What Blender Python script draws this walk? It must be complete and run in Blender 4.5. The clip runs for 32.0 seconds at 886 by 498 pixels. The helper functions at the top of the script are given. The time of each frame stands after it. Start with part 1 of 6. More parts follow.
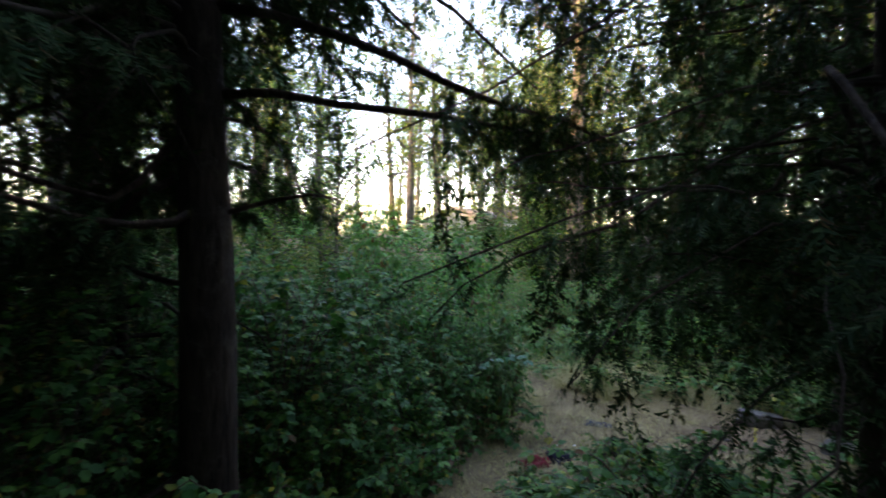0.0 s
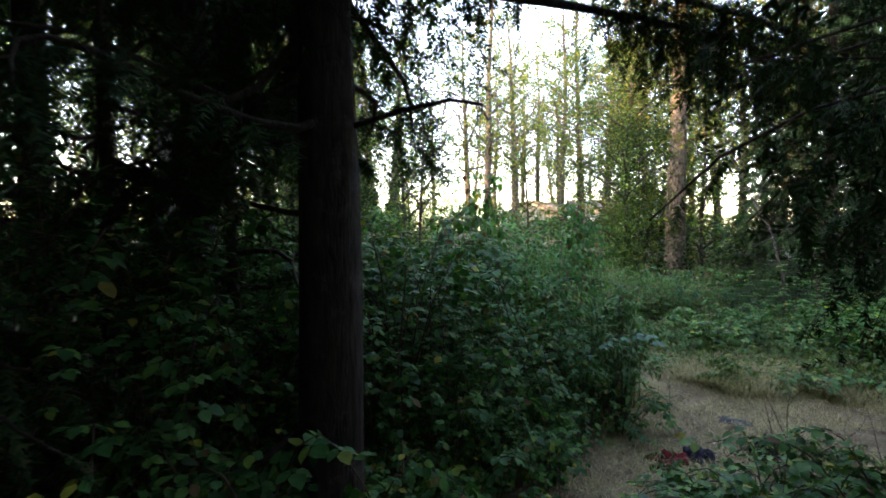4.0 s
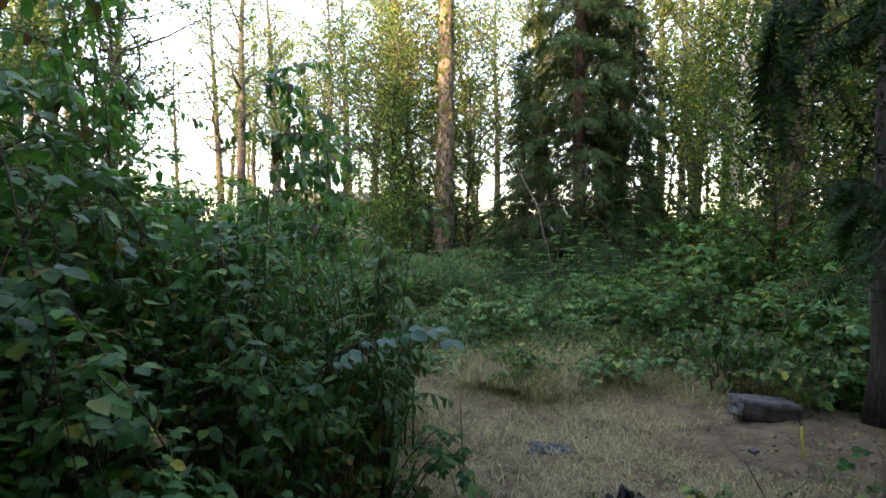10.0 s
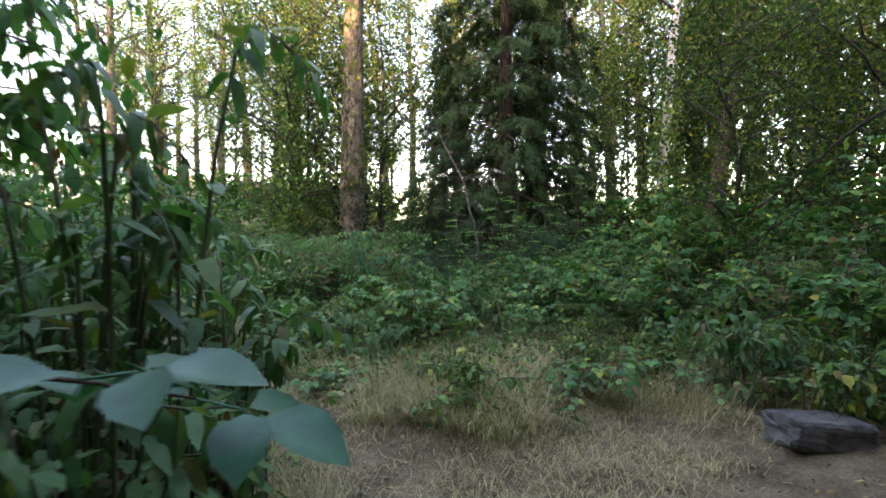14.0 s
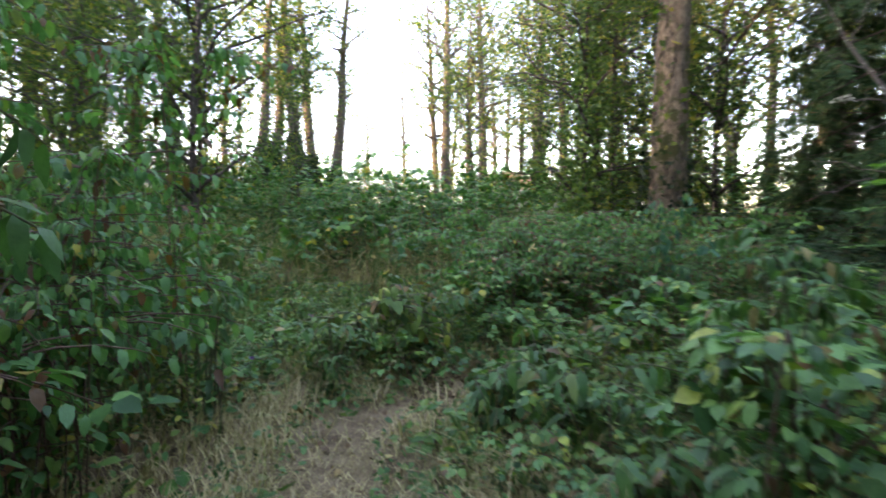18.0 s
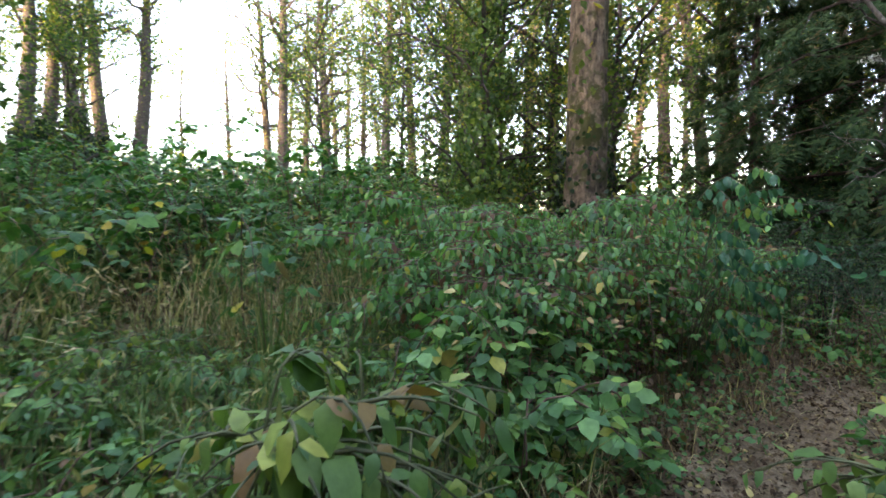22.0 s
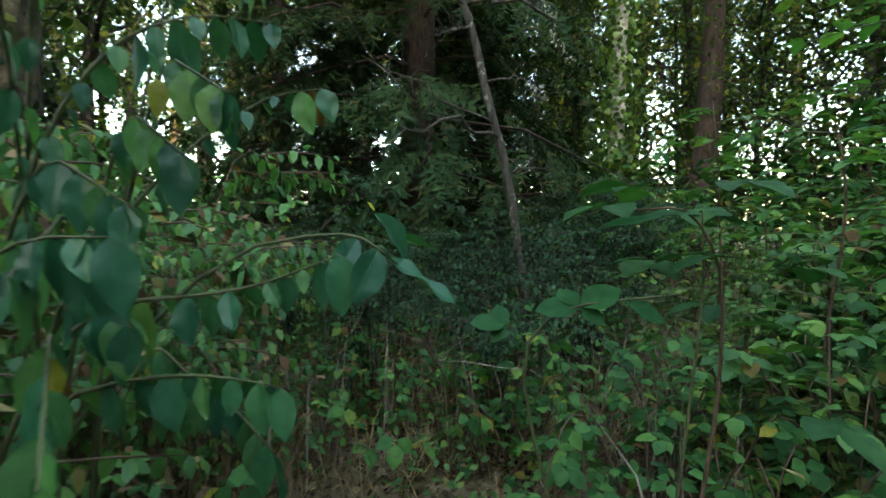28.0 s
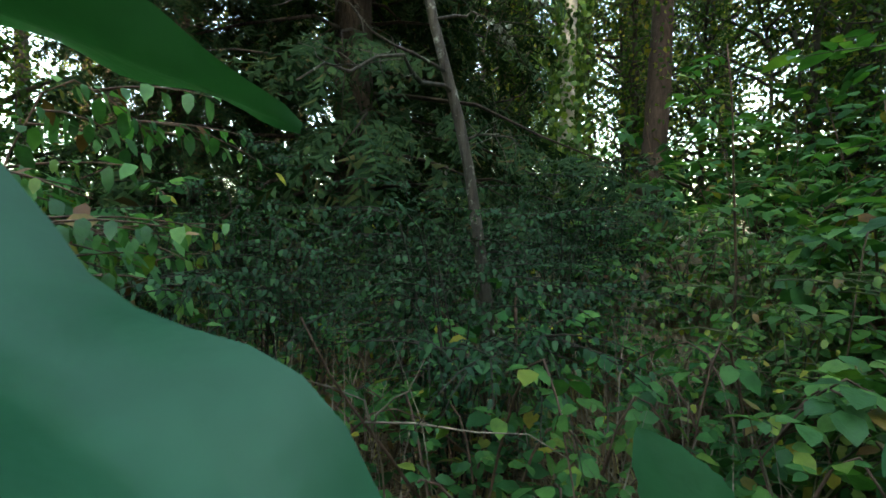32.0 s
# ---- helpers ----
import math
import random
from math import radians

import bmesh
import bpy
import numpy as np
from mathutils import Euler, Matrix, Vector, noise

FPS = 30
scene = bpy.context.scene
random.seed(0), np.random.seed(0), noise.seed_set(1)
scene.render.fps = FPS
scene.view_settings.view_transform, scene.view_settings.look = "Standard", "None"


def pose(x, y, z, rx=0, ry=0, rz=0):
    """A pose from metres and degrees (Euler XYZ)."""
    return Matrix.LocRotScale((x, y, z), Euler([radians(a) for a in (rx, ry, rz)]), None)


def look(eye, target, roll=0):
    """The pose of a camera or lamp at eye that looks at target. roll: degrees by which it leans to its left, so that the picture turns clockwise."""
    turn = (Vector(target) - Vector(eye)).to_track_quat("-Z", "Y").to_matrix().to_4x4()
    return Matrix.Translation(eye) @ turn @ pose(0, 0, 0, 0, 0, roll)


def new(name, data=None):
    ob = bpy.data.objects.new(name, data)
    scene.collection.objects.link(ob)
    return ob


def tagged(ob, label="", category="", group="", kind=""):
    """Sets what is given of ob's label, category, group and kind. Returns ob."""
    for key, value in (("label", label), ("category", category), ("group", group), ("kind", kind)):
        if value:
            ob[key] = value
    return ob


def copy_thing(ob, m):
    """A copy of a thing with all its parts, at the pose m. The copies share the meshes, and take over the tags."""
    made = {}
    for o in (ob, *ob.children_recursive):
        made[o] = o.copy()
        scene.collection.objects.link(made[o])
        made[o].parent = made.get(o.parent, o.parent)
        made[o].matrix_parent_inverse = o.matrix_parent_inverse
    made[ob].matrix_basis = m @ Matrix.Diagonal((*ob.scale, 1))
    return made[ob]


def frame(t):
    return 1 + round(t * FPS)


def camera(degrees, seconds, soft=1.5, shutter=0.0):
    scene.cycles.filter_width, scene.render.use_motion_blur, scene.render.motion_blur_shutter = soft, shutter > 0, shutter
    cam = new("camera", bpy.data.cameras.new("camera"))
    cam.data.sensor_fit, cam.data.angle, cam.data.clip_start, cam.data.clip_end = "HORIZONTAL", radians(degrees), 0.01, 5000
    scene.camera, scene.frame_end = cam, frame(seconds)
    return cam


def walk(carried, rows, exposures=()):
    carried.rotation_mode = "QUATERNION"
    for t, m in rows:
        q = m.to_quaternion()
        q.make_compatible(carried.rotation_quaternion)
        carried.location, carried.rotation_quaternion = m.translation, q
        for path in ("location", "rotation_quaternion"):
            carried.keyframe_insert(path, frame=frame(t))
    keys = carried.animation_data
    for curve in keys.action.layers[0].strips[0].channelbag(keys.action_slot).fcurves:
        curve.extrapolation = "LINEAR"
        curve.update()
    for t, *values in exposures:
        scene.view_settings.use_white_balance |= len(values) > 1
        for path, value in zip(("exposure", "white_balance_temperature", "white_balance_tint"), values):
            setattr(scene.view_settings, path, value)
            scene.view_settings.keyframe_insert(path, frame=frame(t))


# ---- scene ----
cam = camera(85.1, 32.0, soft=1.6, shutter=0.4)
PATH = [
    (0, -0.177, 0.358, 2.992, 88.50, -0.05, -0.98),
    (0.5, -0.151, 0.285, 3.044, 88.53, 0.06, 8.96),
    (1, -0.202, 0.195, 3.039, 88.57, -0.01, 15.00),
    (1.5, -0.289, 0.177, 2.987, 88.37, 0.18, 19.65),
    (2, -0.320, 0.255, 2.937, 88.21, 0.17, 22.16),
    (2.5, -0.413, 0.333, 2.837, 88.07, 0.02, 21.09),
    (3, -0.511, 0.483, 2.754, 88.14, 0.10, 15.00),
    (3.5, -0.593, 0.685, 2.653, 88.47, 0.13, 11.07),
    (5.5, -0.754, 1.701, 2.388, 88.14, 0.12, -4.28),
    (6, -0.707, 1.986, 2.334, 88.12, 0.05, -8.31),
    (6.5, -0.646, 2.252, 2.224, 88.08, -0.06, -14.54),
    (7, -0.575, 2.494, 2.170, 88.26, 0.08, -18.04),
    (7.5, -0.503, 2.706, 2.121, 88.33, -0.17, -18.54),
    (8, -0.434, 2.941, 2.046, 88.22, -0.09, -18.99),
    (8.5, -0.205, 3.210, 2.008, 88.04, 0.00, -19.18),
    (9, -0.059, 3.505, 1.984, 88.05, -0.11, -19.27),
    (9.5, 0.066, 3.882, 1.938, 87.96, -0.13, -18.97),
    (10, 0.141, 4.151, 1.944, 88.14, -0.04, -18.90),
    (10.5, 0.182, 4.376, 2.030, 88.32, -0.07, -19.01),
    (11, 0.223, 4.556, 2.021, 88.33, -0.09, -19.40),
    (11.5, 0.286, 4.798, 1.986, 88.18, -0.12, -20.25),
    (12, 0.402, 5.028, 1.958, 88.25, 0.01, -22.02),
    (12.5, 0.543, 5.260, 1.897, 88.19, 0.01, -22.35),
    (13, 0.644, 5.510, 1.791, 88.02, -0.01, -23.97),
    (13.5, 0.774, 5.800, 1.679, 88.09, -0.01, -27.90),
    (15.5, 1.736, 7.248, 1.257, 87.33, 0.06, -29.88),
    (16, 2.001, 7.623, 1.253, 87.62, 0.09, -27.77),
    (16.5, 2.242, 7.970, 1.230, 87.67, 0.13, -22.38),
    (17, 2.392, 8.367, 1.158, 87.42, -0.08, -15.90),
    (17.5, 2.412, 8.789, 1.176, 87.34, 0.07, -4.66),
    (18, 2.348, 9.155, 1.233, 87.61, -0.16, 8.33),
    (18.5, 2.189, 9.478, 1.249, 87.64, -0.10, 14.99),
    (19, 2.020, 9.774, 1.252, 87.65, -0.12, 16.99),
    (19.5, 1.883, 10.086, 1.293, 87.74, -0.06, 17.89),
    (20, 1.716, 10.408, 1.261, 87.60, 0.06, 17.06),
    (20.5, 1.601, 10.749, 1.222, 87.74, 0.03, 11.50),
    (21, 1.533, 11.103, 1.257, 87.83, -0.00, 5.53),
    (21.5, 1.459, 11.481, 1.208, 87.83, -0.17, -3.42),
    (22, 1.442, 11.810, 1.186, 87.90, -0.05, -11.16),
    (22.5, 1.547, 12.059, 1.229, 88.09, 0.15, -14.78),
    (23, 1.681, 12.260, 1.218, 88.14, 0.01, -26.21),
    (23.5, 1.762, 12.474, 1.227, 88.26, 0.06, -37.40),
    (24, 1.888, 12.592, 1.197, 88.30, 0.26, -43.75),
    (24.5, 2.111, 12.766, 1.226, 87.98, 0.07, -48.31),
    (25, 2.265, 12.883, 1.235, 88.13, -0.02, -51.16),
    (25.5, 2.416, 13.046, 1.178, 87.90, -0.13, -53.02),
    (27.5, 3.357, 13.625, 1.111, 88.35, 0.15, -55.51),
    (28, 3.586, 13.768, 1.085, 88.14, -0.07, -60.49),
    (28.5, 3.700, 13.838, 1.062, 88.35, -0.17, -61.93),
    (29, 3.841, 13.887, 1.040, 87.77, 0.05, -62.21),
    (29.5, 4.012, 13.952, 1.052, 87.92, 0.06, -62.50),
    (30, 4.108, 14.025, 1.025, 88.05, -0.03, -62.63),
    (30.5, 4.173, 14.089, 1.014, 88.06, 0.05, -62.98),
    (31, 4.212, 14.115, 1.009, 87.98, 0.02, -64.47),
    (31.5, 4.244, 14.127, 1.014, 87.87, -0.01, -65.70),
    (32, 4.268, 14.135, 1.017, 87.73, -0.02, -67.45),
]
walk(cam, [(t, pose(x, y, z, rx, ry, rz)) for t, x, y, z, rx, ry, rz in PATH], [(0, 4.25, 7300, 27), (3, 4.25, 7300, 27), (6, 4.25, 7500, 28), (9, 4.2, 7600, 28), (12, 4.43, 7600, 29), (17, 4.43, 7600, 30), (21, 4.47, 7600, 30), (25, 4.25, 7300, 18), (28, 4.17, 7900, 7), (32, 4.0, 8000, 2)])
# ---- light ----
SUN_EL, SUN_AZ = 13.0, 238.0          # degrees; azimuth clockwise from +y
world = bpy.data.worlds.new("sky")
scene.world = world
world.use_nodes = True
wn = world.node_tree.nodes
wn.clear()
w_out = wn.new("ShaderNodeOutputWorld")
w_bg = wn.new("ShaderNodeBackground")
w_sky = wn.new("ShaderNodeTexSky")
w_sky.sky_type = "NISHITA"
w_sky.sun_disc = False
w_sky.sun_elevation = radians(SUN_EL)
w_sky.sun_rotation = radians(SUN_AZ)
w_sky.air_density, w_sky.dust_density, w_sky.ozone_density = 1.0, 1.6, 1.0
w_bg.inputs["Strength"].default_value = 0.15
world.node_tree.links.new(w_sky.outputs[0], w_bg.inputs["Color"])
world.node_tree.links.new(w_bg.outputs[0], w_out.inputs["Surface"])
sun_data = bpy.data.lights.new("sun", "SUN")
sun_data.energy, sun_data.angle, sun_data.color = 1.8, radians(0.6), (1.0, 0.76, 0.46)
sun = new("sun", sun_data)
_a, _e = radians(SUN_AZ), radians(SUN_EL)
TO_SUN = Vector((math.sin(_a) * math.cos(_e), math.cos(_a) * math.cos(_e), math.sin(_e)))
sun.matrix_world = look(TO_SUN * 60, (0, 0, 0))

rng = np.random.default_rng(7)


# ---- materials ----
def nodes_of(name):
    m = bpy.data.materials.new(name)
    m.use_nodes = True
    t = m.node_tree
    t.nodes.clear()
    out = t.nodes.new("ShaderNodeOutputMaterial")
    return m, t, out


def ramp_node(t, stops, interp="LINEAR"):
    r = t.nodes.new("ShaderNodeValToRGB")
    r.color_ramp.interpolation = interp
    els = r.color_ramp.elements
    while len(els) < len(stops):
        els.new(0.5)
    for e, (p, c) in zip(els, stops):
        e.position, e.color = p, (*c, 1)
    return r


def noise_node(t, scale, detail=4.0, rough=0.6, coord="Object", stretch=None):
    tc = t.nodes.new("ShaderNodeTexCoord")
    n = t.nodes.new("ShaderNodeTexNoise")
    n.inputs["Scale"].default_value = scale
    n.inputs["Detail"].default_value = detail
    n.inputs["Roughness"].default_value = rough
    if stretch:
        mp = t.nodes.new("ShaderNodeMapping")
        mp.inputs["Scale"].default_value = stretch
        t.links.new(tc.outputs[coord], mp.inputs["Vector"])
        t.links.new(mp.outputs[0], n.inputs["Vector"])
    else:
        t.links.new(tc.outputs[coord], n.inputs["Vector"])
    return n


def mix_colour(t, fac, a, b, mode="MIX"):
    m = t.nodes.new("ShaderNodeMix")
    m.data_type, m.blend_type = "RGBA", mode
    for sock, v in ((m.inputs[0], fac), (m.inputs[6], a), (m.inputs[7], b)):
        if hasattr(v, "is_linked"):
            t.links.new(v, sock)
        elif isinstance(v, (int, float)):
            sock.default_value = v
        else:
            sock.default_value = (*v, 1)
    return m.outputs[2]


def leaf_material(name, stops, single=False, rough=0.45, through_light=0.3, vein=1.0, gloss=0.35):
    """Leaf blade: colour picked leaf by leaf, mottled, glossy above, letting some light through."""
    m, t, out = nodes_of(name)
    info = t.nodes.new("ShaderNodeObjectInfo")
    pick = info.outputs["Random"]
    if not single:
        geo = t.nodes.new("ShaderNodeNewGeometry")
        add = t.nodes.new("ShaderNodeMath")
        add.operation = "ADD"
        t.links.new(geo.outputs["Random Per Island"], add.inputs[0])
        t.links.new(pick, add.inputs[1])
        fr = t.nodes.new("ShaderNodeMath")
        fr.operation = "FRACT"
        t.links.new(add.outputs[0], fr.inputs[0])
        pick = fr.outputs[0]
    r = ramp_node(t, stops)
    t.links.new(pick, r.inputs[0])
    mott = noise_node(t, 26.0, 3.0)
    mr = ramp_node(t, ((0.35, (0.72, 0.74, 0.68)), (0.7, (1.15, 1.12, 1.05))))
    t.links.new(mott.outputs[0], mr.inputs[0])
    col = mix_colour(t, 1.0, r.outputs[0], mr.outputs[0], "MULTIPLY")
    bs = t.nodes.new("ShaderNodeBsdfPrincipled")
    bs.inputs["Roughness"].default_value = rough
    bs.inputs["Specular IOR Level"].default_value = gloss
    t.links.new(col, bs.inputs["Base Color"])
    bump = t.nodes.new("ShaderNodeBump")
    bump.inputs["Strength"].default_value = 0.35 * vein
    bump.inputs["Distance"].default_value = 0.004
    fine = noise_node(t, 160.0, 2.0)
    t.links.new(fine.outputs[0], bump.inputs["Height"])
    t.links.new(bump.outputs[0], bs.inputs["Normal"])
    tr = t.nodes.new("ShaderNodeBsdfTranslucent")
    warm = mix_colour(t, 1.0, col, (1.0, 1.3, 0.55), "MULTIPLY")
    t.links.new(warm, tr.inputs["Color"])
    mx = t.nodes.new("ShaderNodeMixShader")
    mx.inputs[0].default_value = through_light
    t.links.new(bs.outputs[0], mx.inputs[1])
    t.links.new(tr.outputs[0], mx.inputs[2])
    t.links.new(mx.outputs[0], out.inputs["Surface"])
    return m


def rough_material(name, low, high, scale, stretch=None, rough=0.9, bump=0.5, bump_dist=0.02, fleck=None, fleck_scale=9.0, fleck_at=(0.58, 0.7), metal=0.0, coord="Object"):
    """Bark, wood, stone, soil: two-scale noise colour with a raised grain and optional patches of a third colour."""
    m, t, out = nodes_of(name)
    n1 = noise_node(t, scale, 6.0, 0.65, coord, stretch)
    r1 = ramp_node(t, ((0.32, low), (0.68, high)))
    t.links.new(n1.outputs[0], r1.inputs[0])
    col = r1.outputs[0]
    big = noise_node(t, scale * 0.17, 3.0, 0.5, coord)
    rb = ramp_node(t, ((0.3, (0.7, 0.7, 0.7)), (0.7, (1.2, 1.18, 1.15))))
    t.links.new(big.outputs[0], rb.inputs[0])
    col = mix_colour(t, 1.0, col, rb.outputs[0], "MULTIPLY")
    if fleck:
        n2 = noise_node(t, fleck_scale, 5.0, 0.7, coord)
        rf = ramp_node(t, ((fleck_at[0], (0, 0, 0)), (fleck_at[1], (1, 1, 1))))
        t.links.new(n2.outputs[0], rf.inputs[0])
        col = mix_colour(t, rf.outputs[0], col, fleck)
    bs = t.nodes.new("ShaderNodeBsdfPrincipled")
    bs.inputs["Roughness"].default_value = rough
    bs.inputs["Metallic"].default_value = metal
    bs.inputs["Specular IOR Level"].default_value = 0.25
    t.links.new(col, bs.inputs["Base Color"])
    b = t.nodes.new("ShaderNodeBump")
    b.inputs["Strength"].default_value = bump
    b.inputs["Distance"].default_value = bump_dist
    t.links.new(n1.outputs[0], b.inputs["Height"])
    t.links.new(b.outputs[0], bs.inputs["Normal"])
    t.links.new(bs.outputs[0], out.inputs["Surface"])
    return m


G1, G2, G3 = (0.018, 0.075, 0.026), (0.036, 0.13, 0.04), (0.065, 0.18, 0.05)
YG, YE, BR = (0.17, 0.24, 0.045), (0.42, 0.4, 0.06), (0.11, 0.05, 0.022)
BRAMBLE = ((0.0, G1), (0.35, G2), (0.7, G3), (0.88, (0.1, 0.24, 0.06)), (0.94, YG), (0.97, BR), (1.0, YE))
DOGWOOD = ((0.0, (0.036, 0.12, 0.046)), (0.35, (0.066, 0.2, 0.072)), (0.7, (0.115, 0.3, 0.1)), (0.86, (0.15, 0.3, 0.075)), (0.9, YG), (0.93, (0.15, 0.065, 0.024)), (0.98, BR), (1.0, YE))
MEADOW = ((0.0, (0.035, 0.1, 0.03)), (0.35, (0.085, 0.19, 0.045)), (0.7, (0.145, 0.25, 0.055)), (0.85, (0.22, 0.3, 0.065)), (0.92, (0.42, 0.4, 0.07)), (0.96, (0.13, 0.06, 0.025)), (1.0, (0.3, 0.22, 0.08)))
YOUNG = ((0.0, (0.022, 0.058, 0.02)), (0.5, (0.05, 0.1, 0.028)), (0.82, (0.1, 0.15, 0.035)), (1.0, (0.26, 0.22, 0.04)))
HERB = ((0.0, (0.034, 0.11, 0.036)), (0.4, (0.055, 0.16, 0.05)), (0.8, (0.085, 0.2, 0.06)), (0.9, (0.16, 0.23, 0.06)), (0.95, BR), (1.0, (0.3, 0.27, 0.1)))
CROWN = ((0.0, (0.026, 0.06, 0.016)), (0.45, (0.055, 0.1, 0.022)), (0.8, (0.11, 0.14, 0.028)), (1.0, (0.26, 0.21, 0.035)))
M_bramble = leaf_material("bramble_leaf", BRAMBLE, gloss=0.13)
M_bramble_one = leaf_material("bramble_leaf_single", BRAMBLE, single=True, gloss=0.14)
# bramble colours brightened for bushes in the open; the stronger light is painted in
BRAMBLE_LIT = ((0.0, (0.028, 0.095, 0.036)), (0.35, (0.06, 0.18, 0.06)), (0.7, (0.12, 0.28, 0.085)), (0.9, (0.16, 0.3, 0.06)), (0.95, (0.36, 0.36, 0.07)), (0.975, BR), (1.0, (0.22, 0.15, 0.06)))
M_bramble_lit = leaf_material("bramble_leaf_lit", BRAMBLE_LIT, rough=0.42, through_light=0.3, gloss=0.28)
HERO = ((0.0, (0.016, 0.095, 0.056)), (0.6, (0.027, 0.135, 0.07)), (1.0, (0.045, 0.17, 0.07)))
M_big_leaf = leaf_material("broad_green_leaf", HERO, single=True, rough=0.36, through_light=0.25, vein=0.28, gloss=0.32)
M_flat = leaf_material("broad_bramble_leaf", ((0.0, (0.02, 0.075, 0.028)), (0.6, (0.03, 0.105, 0.035)), (1.0, (0.05, 0.14, 0.04))), rough=0.5, through_light=0.3, vein=0.6, gloss=0.14)
# bramble leaf with the shade at the end of the way in its colour
M_shaded_leaf = leaf_material("shaded_bramble_leaf", ((0.0, (0.012, 0.072, 0.028)), (1.0, (0.026, 0.115, 0.038))), single=True, rough=0.5, through_light=0.3, vein=0.4, gloss=0.1)
M_rib = rough_material("pale_leaf_rib", (0.06, 0.17, 0.07), (0.1, 0.23, 0.1), 40, rough=0.5, bump=0.1)
M_dogwood = leaf_material("dogwood_leaf", DOGWOOD, rough=0.42, through_light=0.4, gloss=0.32)
M_dogwood_one = leaf_material("dogwood_leaf_single", DOGWOOD, single=True, rough=0.42, through_light=0.4, gloss=0.32)
M_herb = leaf_material("herb_leaf", HERB, rough=0.5, through_light=0.35)
M_herb_one = leaf_material("herb_leaf_single", HERB, single=True, rough=0.5, through_light=0.35)
M_crown = leaf_material("tree_leaf", CROWN, rough=0.55, through_light=0.5, gloss=0.2)
M_young = leaf_material("young_tree_leaf", YOUNG, rough=0.55, through_light=0.5, gloss=0.2)
M_sapling = leaf_material("sapling_leaf", ((0.0, (0.04, 0.13, 0.035)), (0.6, (0.075, 0.19, 0.05)), (0.9, (0.13, 0.25, 0.06)), (1.0, YG)), rough=0.5, through_light=0.4)
M_meadow = leaf_material("meadow_leaf", MEADOW, rough=0.55)
M_ivy = leaf_material("ivy_leaf", ((0.0, (0.03, 0.09, 0.02)), (0.6, (0.07, 0.15, 0.03)), (1.0, (0.17, 0.26, 0.04))))
EVERGREEN = ((0.0, (0.012, 0.042, 0.021)), (0.6, (0.022, 0.072, 0.033)), (1.0, (0.048, 0.125, 0.05)))
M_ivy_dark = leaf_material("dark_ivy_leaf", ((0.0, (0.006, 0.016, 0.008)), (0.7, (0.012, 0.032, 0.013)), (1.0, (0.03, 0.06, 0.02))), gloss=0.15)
M_evergreen = leaf_material("evergreen_leaf", EVERGREEN, rough=0.5, through_light=0.12, gloss=0.12)
M_needle = leaf_material("conifer_needle", ((0.0, (0.012, 0.034, 0.015)), (0.6, (0.024, 0.056, 0.023)), (0.9, (0.04, 0.075, 0.026)), (1.0, (0.08, 0.05, 0.022))), rough=0.8, through_light=0.12, gloss=0.08)
M_grass = leaf_material("green_grass", ((0.0, (0.05, 0.12, 0.035)), (0.55, (0.09, 0.17, 0.05)), (0.8, (0.17, 0.2, 0.07)), (1.0, (0.38, 0.32, 0.15))), rough=0.6)
M_straw = leaf_material("dry_grass", ((0.0, (0.22, 0.165, 0.085)), (0.5, (0.4, 0.32, 0.17)), (0.88, (0.56, 0.48, 0.28)), (1.0, (0.28, 0.32, 0.11))), rough=0.75, through_light=0.2)
M_stem = rough_material("green_stem", (0.05, 0.07, 0.03), (0.12, 0.13, 0.06), 30, rough=0.6)
M_cane = rough_material("brown_cane", (0.06, 0.035, 0.025), (0.16, 0.1, 0.07), 25, rough=0.7)
M_dark_cane = rough_material("dark_shrub_stem", (0.015, 0.012, 0.009), (0.05, 0.04, 0.03), 25, rough=0.8)
M_twig = rough_material("dead_twig", (0.13, 0.1, 0.075), (0.32, 0.27, 0.21), 30, rough=0.9)
M_fir_bark = rough_material("conifer_bark", (0.014, 0.01, 0.008), (0.07, 0.05, 0.037), 9, (3.2, 3.2, 0.6), bump=0.9, bump_dist=0.03, fleck=(0.075, 0.06, 0.046), fleck_scale=7, fleck_at=(0.54, 0.66))
M_cotton_bark = rough_material("cottonwood_bark", (0.012, 0.01, 0.008), (0.2, 0.165, 0.115), 5.0, (2.4, 2.4, 1.1), bump=1.0, bump_dist=0.1, fleck=(0.045, 0.05, 0.016), fleck_scale=2.2, fleck_at=(0.5, 0.57))
M_pale_bark = rough_material("grey_bark", (0.02, 0.017, 0.014), (0.085, 0.074, 0.06), 8, (2.0, 2.0, 1.4), bump=0.5, fleck=(0.07, 0.065, 0.05), fleck_scale=6, fleck_at=(0.56, 0.62))
M_birch_bark = rough_material("white_birch_bark", (0.28, 0.265, 0.24), (0.52, 0.5, 0.46), 6, (1.0, 1.0, 4.0), bump=0.25, fleck=(0.05, 0.045, 0.04), fleck_scale=5, fleck_at=(0.6, 0.64))
M_red_bark = rough_material("reddish_bark", (0.025, 0.018, 0.014), (0.08, 0.054, 0.042), 8, (3.0, 3.0, 0.6), bump=0.8)
M_dead_bark = rough_material("weathered_dead_wood", (0.025, 0.021, 0.017), (0.11, 0.098, 0.08), 10, (4, 4, 0.6), bump=0.6, fleck=(0.36, 0.38, 0.31), fleck_scale=14)
M_lichen = rough_material("pale_lichen", (0.3, 0.32, 0.26), (0.55, 0.57, 0.48), 40, bump=0.8)
